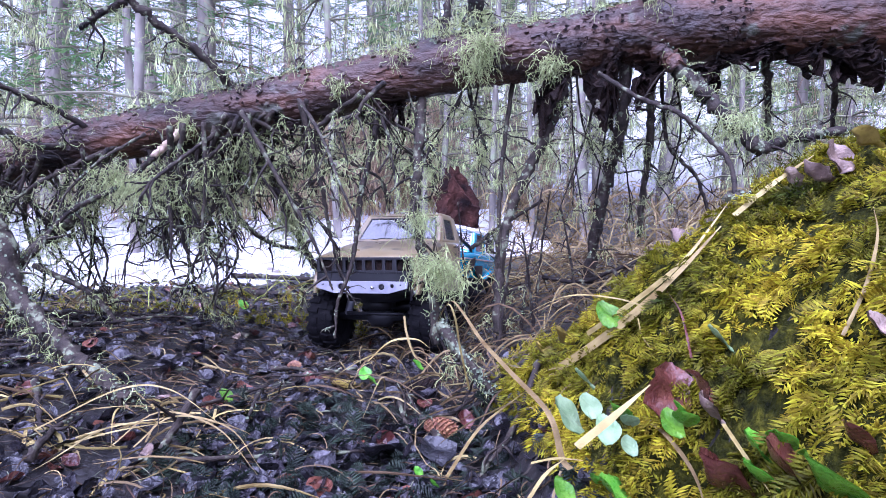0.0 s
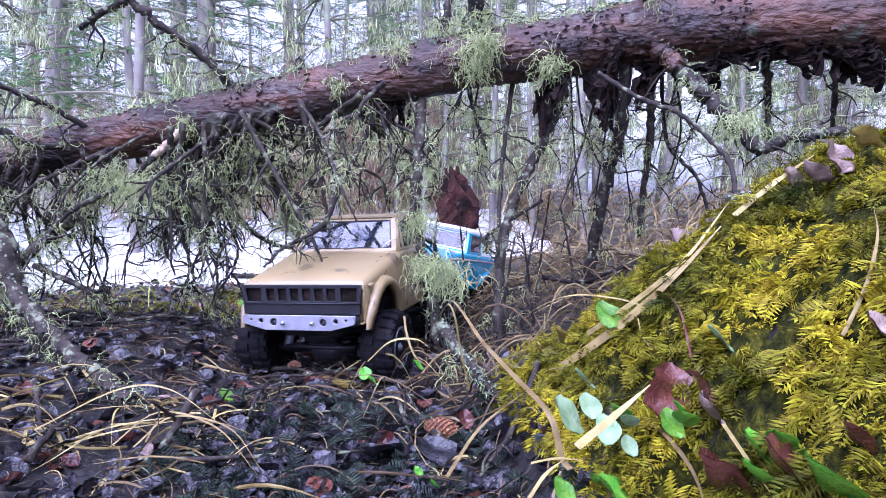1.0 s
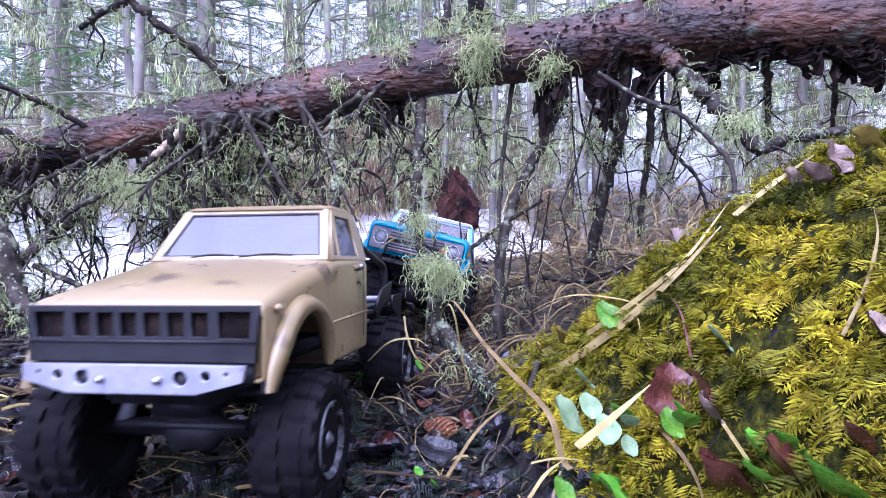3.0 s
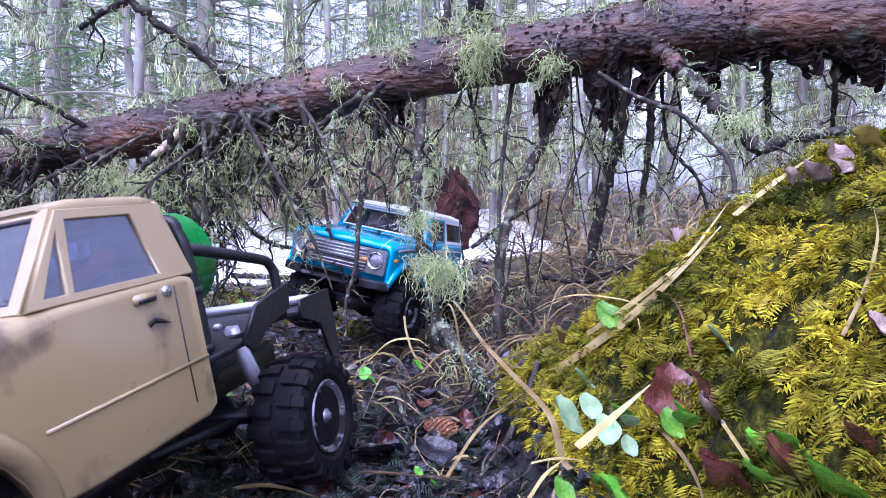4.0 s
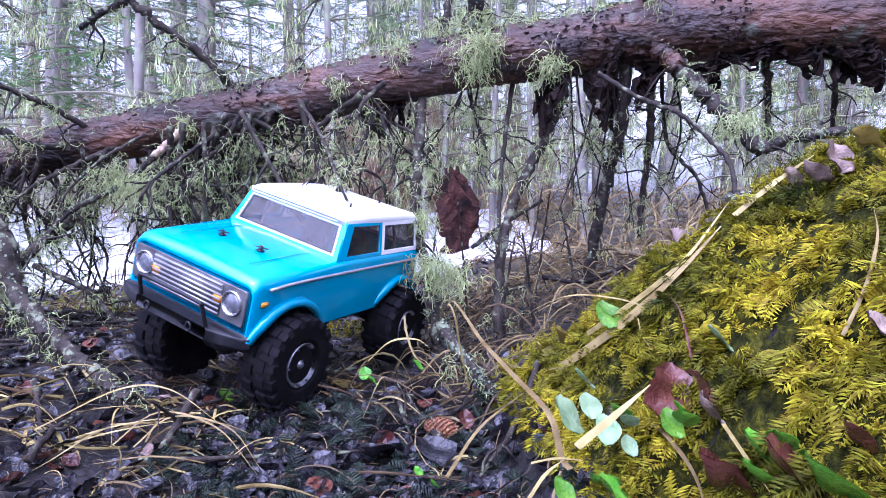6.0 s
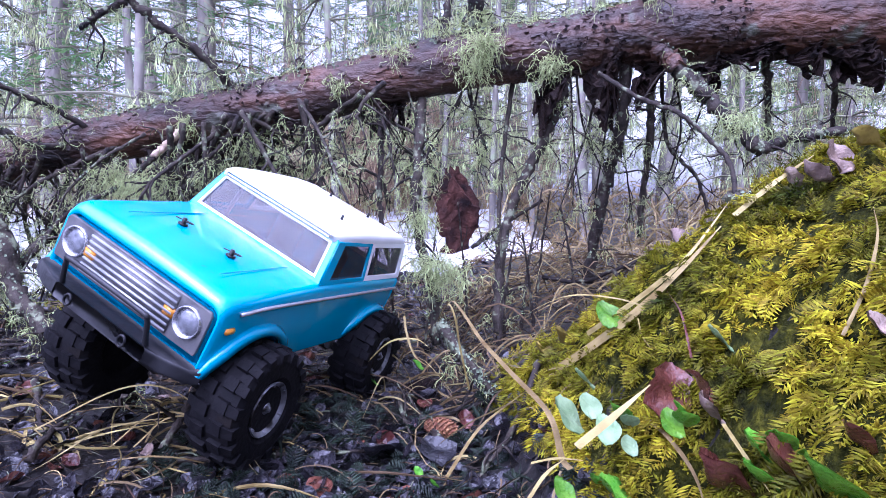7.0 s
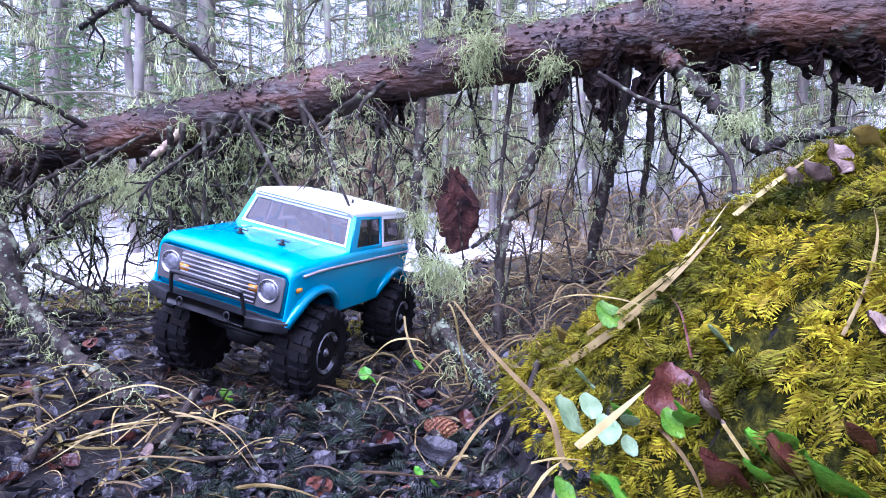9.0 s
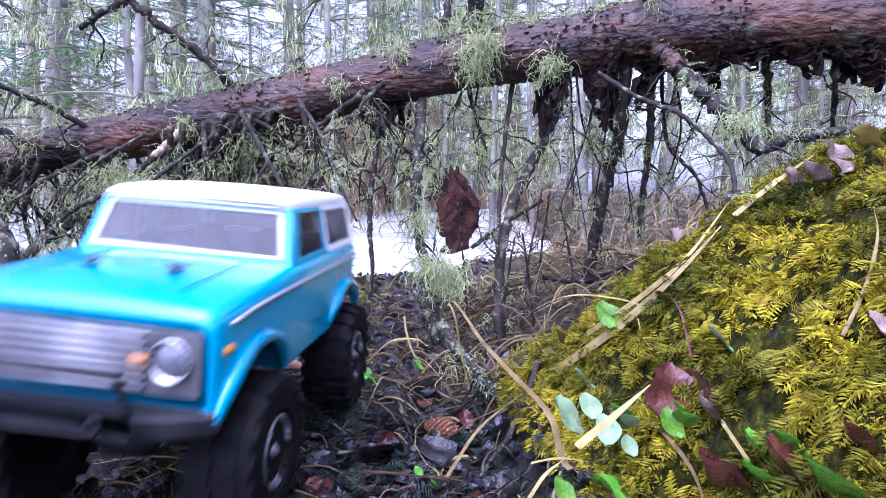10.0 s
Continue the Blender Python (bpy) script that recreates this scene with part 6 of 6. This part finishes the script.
def spruce(seed, h, r, live, reach):
    """A spruce: tapered trunk, dead lower boughs with lichen, needled upper boughs."""
    global rng
    rng = np.random.default_rng(seed)
    tree = tagged(empty("spruce_tree"), "grey-barked spruce with dead lower twigs, lichen and green needles", "tree", group="spruces of the forest")
    b, tw, nd, li = Buf(), Buf(), Buf(), Buf()
    zz = np.linspace(-0.3, h, 14)
    lean = rng.normal(size=2) * 0.02
    axis = np.stack([lean[0] * zz + 0.03 * np.sin(zz + seed), lean[1] * zz + 0.03 * np.cos(0.8 * zz + seed), zz], 1)
    tube(b, axis, r, r * 0.12, 10, 0.05)
    part("trunk", b, GREYBARK, tree)
    z = 0.35
    while z < h * 0.97:
        z += rng.uniform(0.10, 0.22)
        for _ in range(3):
            a = rng.uniform(0, 6.28)
            green = z > live or rng.random() < 0.12
            ln = reach * (1 - z / h) * rng.uniform(0.5, 1.1) + 0.12
            if not green:
                ln *= rng.uniform(0.35, 0.9)
            p0 = np.array([np.interp(z, zz, axis[:, 0]), np.interp(z, zz, axis[:, 1]), z])
            u = np.array([math.cos(a), math.sin(a), 0])
            line = [p0 + u * ln * t + np.array([0, 0, -0.35 * ln * t * t + 0.05 * t]) + rng.normal(size=3) * 0.012 * t for t in (0, 0.25, 0.5, 0.75, 1)]
            tube(tw, line, 0.004 + 0.006 * ln, 0.0015, 4, close=False)
            s = np.array([-u[1], u[0], 0])
            for k in range(int(5 + 9 * ln)):
                t = rng.uniform(0.2, 1)
                q = line[0] * (1 - t) + line[-1] * t + np.array([0, 0, 0.35 * ln * (t - t * t)])
                d = s * rng.choice((-1, 1)) * rng.uniform(0.5, 1) + u * rng.uniform(0.2, 0.9) + np.array([0, 0, rng.uniform(-0.7, 0.1)])
                d = d / np.linalg.norm(d) * rng.uniform(0.06, 0.20) * (0.6 + ln)
                tube(tw, [q, q + d * 0.5, q + d + np.array([0, 0, -0.02])], 0.0022, 0.0008, 3, close=False)
                if green:
                    w = np.cross(d, (0, 0, 1))
                    w /= np.linalg.norm(w) + 1e-9
                    for e in range(9):
                        g = q + d * (e + 0.5) / 9
                        for sg in (-1, 1):
                            o = w * sg * 0.020 + d / np.linalg.norm(d) * 0.013 + np.array([0, 0, 0.004 * rng.normal()])
                            nd.add([g, g + o * 0.6 + np.array([0, 0, 0.0035]), g + o, g + o * 0.6 - np.array([0, 0, 0.0035])], [(0, 1, 2, 3)])
                elif rng.random() < 0.85:
                    for _ in range(9):
                        g = q + d * rng.random()
                        o = np.array([rng.normal() * 0.012, rng.normal() * 0.012, -rng.uniform(0.025, 0.075)])
                        x = np.array([rng.normal(), rng.normal(), 0]) * 0.0008
                        li.add([g - x, g + x, g + o * 0.6 + x * 1.5, g + o, g + o * 0.6 - x * 1.5], [(0, 1, 2, 3, 4)])
    part("bough", tw, BOUGH, tree, kind="stuff")
    part("needle_spray", nd, NEEDLE, tree, "green needle sprays", smooth=False, kind="stuff")
    if li.n:
        part("lichen", li, LICHEN, tree, "hanging grey-green lichen", kind="stuff", smooth=False)
    return tree


def shrub(seed):
    global rng
    rng = np.random.default_rng(seed)
    ob = tagged(empty("bare_shrub"), "leafless shrub of thin red-brown shoots", "shrub", group="bare shrubs")
    for _ in range(22):
        b = Buf()
        a, ln = rng.uniform(0, 6.28), rng.uniform(0.5, 1.4)
        u = np.array([math.cos(a), math.sin(a), 0]) * rng.uniform(0.1, 0.55)
        p = np.array([rng.normal() * 0.25, rng.normal() * 0.25, -0.05])
        line = [p, p + u * ln * 0.3 + np.array([0, 0, ln * 0.4]), p + u * ln * 0.7 + np.array([0, 0, ln * 0.75]), p + u * ln * 1.1 + np.array([0, 0, ln * 0.95])]
        tube(b, curve(line, 3), 0.0055, 0.0012, 4, close=False)
        for _ in range(14):
            q = line[1] + (line[3] - line[1]) * rng.random()
            d = rng.normal(size=3) * 0.10 + np.array([0, 0, 0.12])
            tube(b, [q, q + d, q + d * 1.6], 0.0022, 0.0008, 3, close=False)
        part("shoot", b, SHRUBWOOD, ob)
    return ob


KINDS = [spruce(11, 11.0, 0.085, 1.1, 1.3), spruce(12, 9.0, 0.060, 2.4, 1.0), spruce(13, 13.0, 0.11, 2.8, 1.4), spruce(14, 6.0, 0.045, 0.8, 0.9), spruce(15, 3.2, 0.03, 0.2, 0.8), spruce(16, 4.5, 0.022, 9.0, 0.75)]
SHRUBS = [shrub(21), shrub(22)]
rng = np.random.default_rng(5)


def grow(kind, x, y, turn, size=1.0):
    m = pose(x, y, float(height(x, y)), rng.normal() * 1.5, rng.normal() * 1.5, turn)
    ob = copy_thing(kind, m)
    ob.scale = (size, size, size)


for ob, (x, y) in zip(KINDS, ((-2.05, 5.2), (1.45, 5.6), (-3.4, 7.4), (2.55, 4.4), (-1.62, 3.3), (0.62, 2.7))):
    ob.matrix_basis = pose(x, y, float(height(x, y)), 0, 0, 40 * x)
for ob, (x, y) in zip(SHRUBS, ((-0.75, 6.8), (-0.2, 7.6))):
    ob.matrix_basis = pose(x, y, float(height(x, y)), 0, 0, 40 * x)
# placed trees that show clearly
for k, x, y in ((1, -2.95, 4.7), (0, -4.1, 6.2), (1, -1.55, 6.4), (3, -2.5, 3.9), (1, 0.55, 7.2), (2, 1.05, 8.4), (1, 1.62, 4.6), (3, 3.1, 5.4), (0, 3.4, 7.4), (1, -0.85, 9.4), (0, -0.1, 10.5), (4, 2.7, 3.3), (4, -2.4, 3.0), (4, 3.3, 4.4), (4, -0.35, 4.9), (3, 0.35, 5.9), (4, -3.2, 3.6), (5, 0.30, 3.4), (5, 1.05, 3.0), (5, -0.55, 3.3), (5, -1.3, 2.6), (5, 0.95, 4.2), (5, -0.15, 4.1), (5, -2.0, 2.7)):
    grow(KINDS[k], x, y, rng.uniform(0, 360), rng.uniform(0.85, 1.15))
for i in range(26):
    a, d = rng.uniform(-2, 38), rng.uniform(3.0, 8.0)
    if not 17 < a < 24:
        grow(KINDS[5], d * math.sin(radians(a)), d * math.cos(radians(a)), rng.uniform(0, 360), rng.uniform(0.6, 1.1))
for i in range(130):
    a, d = rng.uniform(-50, 50), 9 + 30 * rng.random() ** 0.8
    if 18.6 < a < 23.4 and d < 60 or 2 < a < 32 and i % 5 < 2 or abs(a + 3) < 1.0 and d < 18:
        continue
    grow(KINDS[rng.integers(0, 4)], d * math.sin(radians(a)), d * math.cos(radians(a)), rng.uniform(0, 360), rng.uniform(0.8, 1.3))
for i in range(70):
    a, d = rng.uniform(55, 305), rng.uniform(6.0, 24)
    if 120 < a < 240 and d < 16:
        continue
    grow(KINDS[rng.integers(0, 4)], d * math.sin(radians(a)), d * math.cos(radians(a)), rng.uniform(0, 360), rng.uniform(0.8, 1.3))
for i in range(86):
    a, d = (rng.uniform(-20, -1), rng.uniform(4.6, 8)) if i < 30 else (rng.uniform(-36, 12), rng.uniform(5.0, 12)) if i < 54 else (rng.uniform(5, 36), rng.uniform(5, 12))
    if i >= 54 and (i % 3 or 16 < a < 25):
        continue
    grow(SHRUBS[i % 2], d * math.sin(radians(a)), d * math.cos(radians(a)), rng.uniform(0, 360), rng.uniform(0.7, 1.2))


motions()
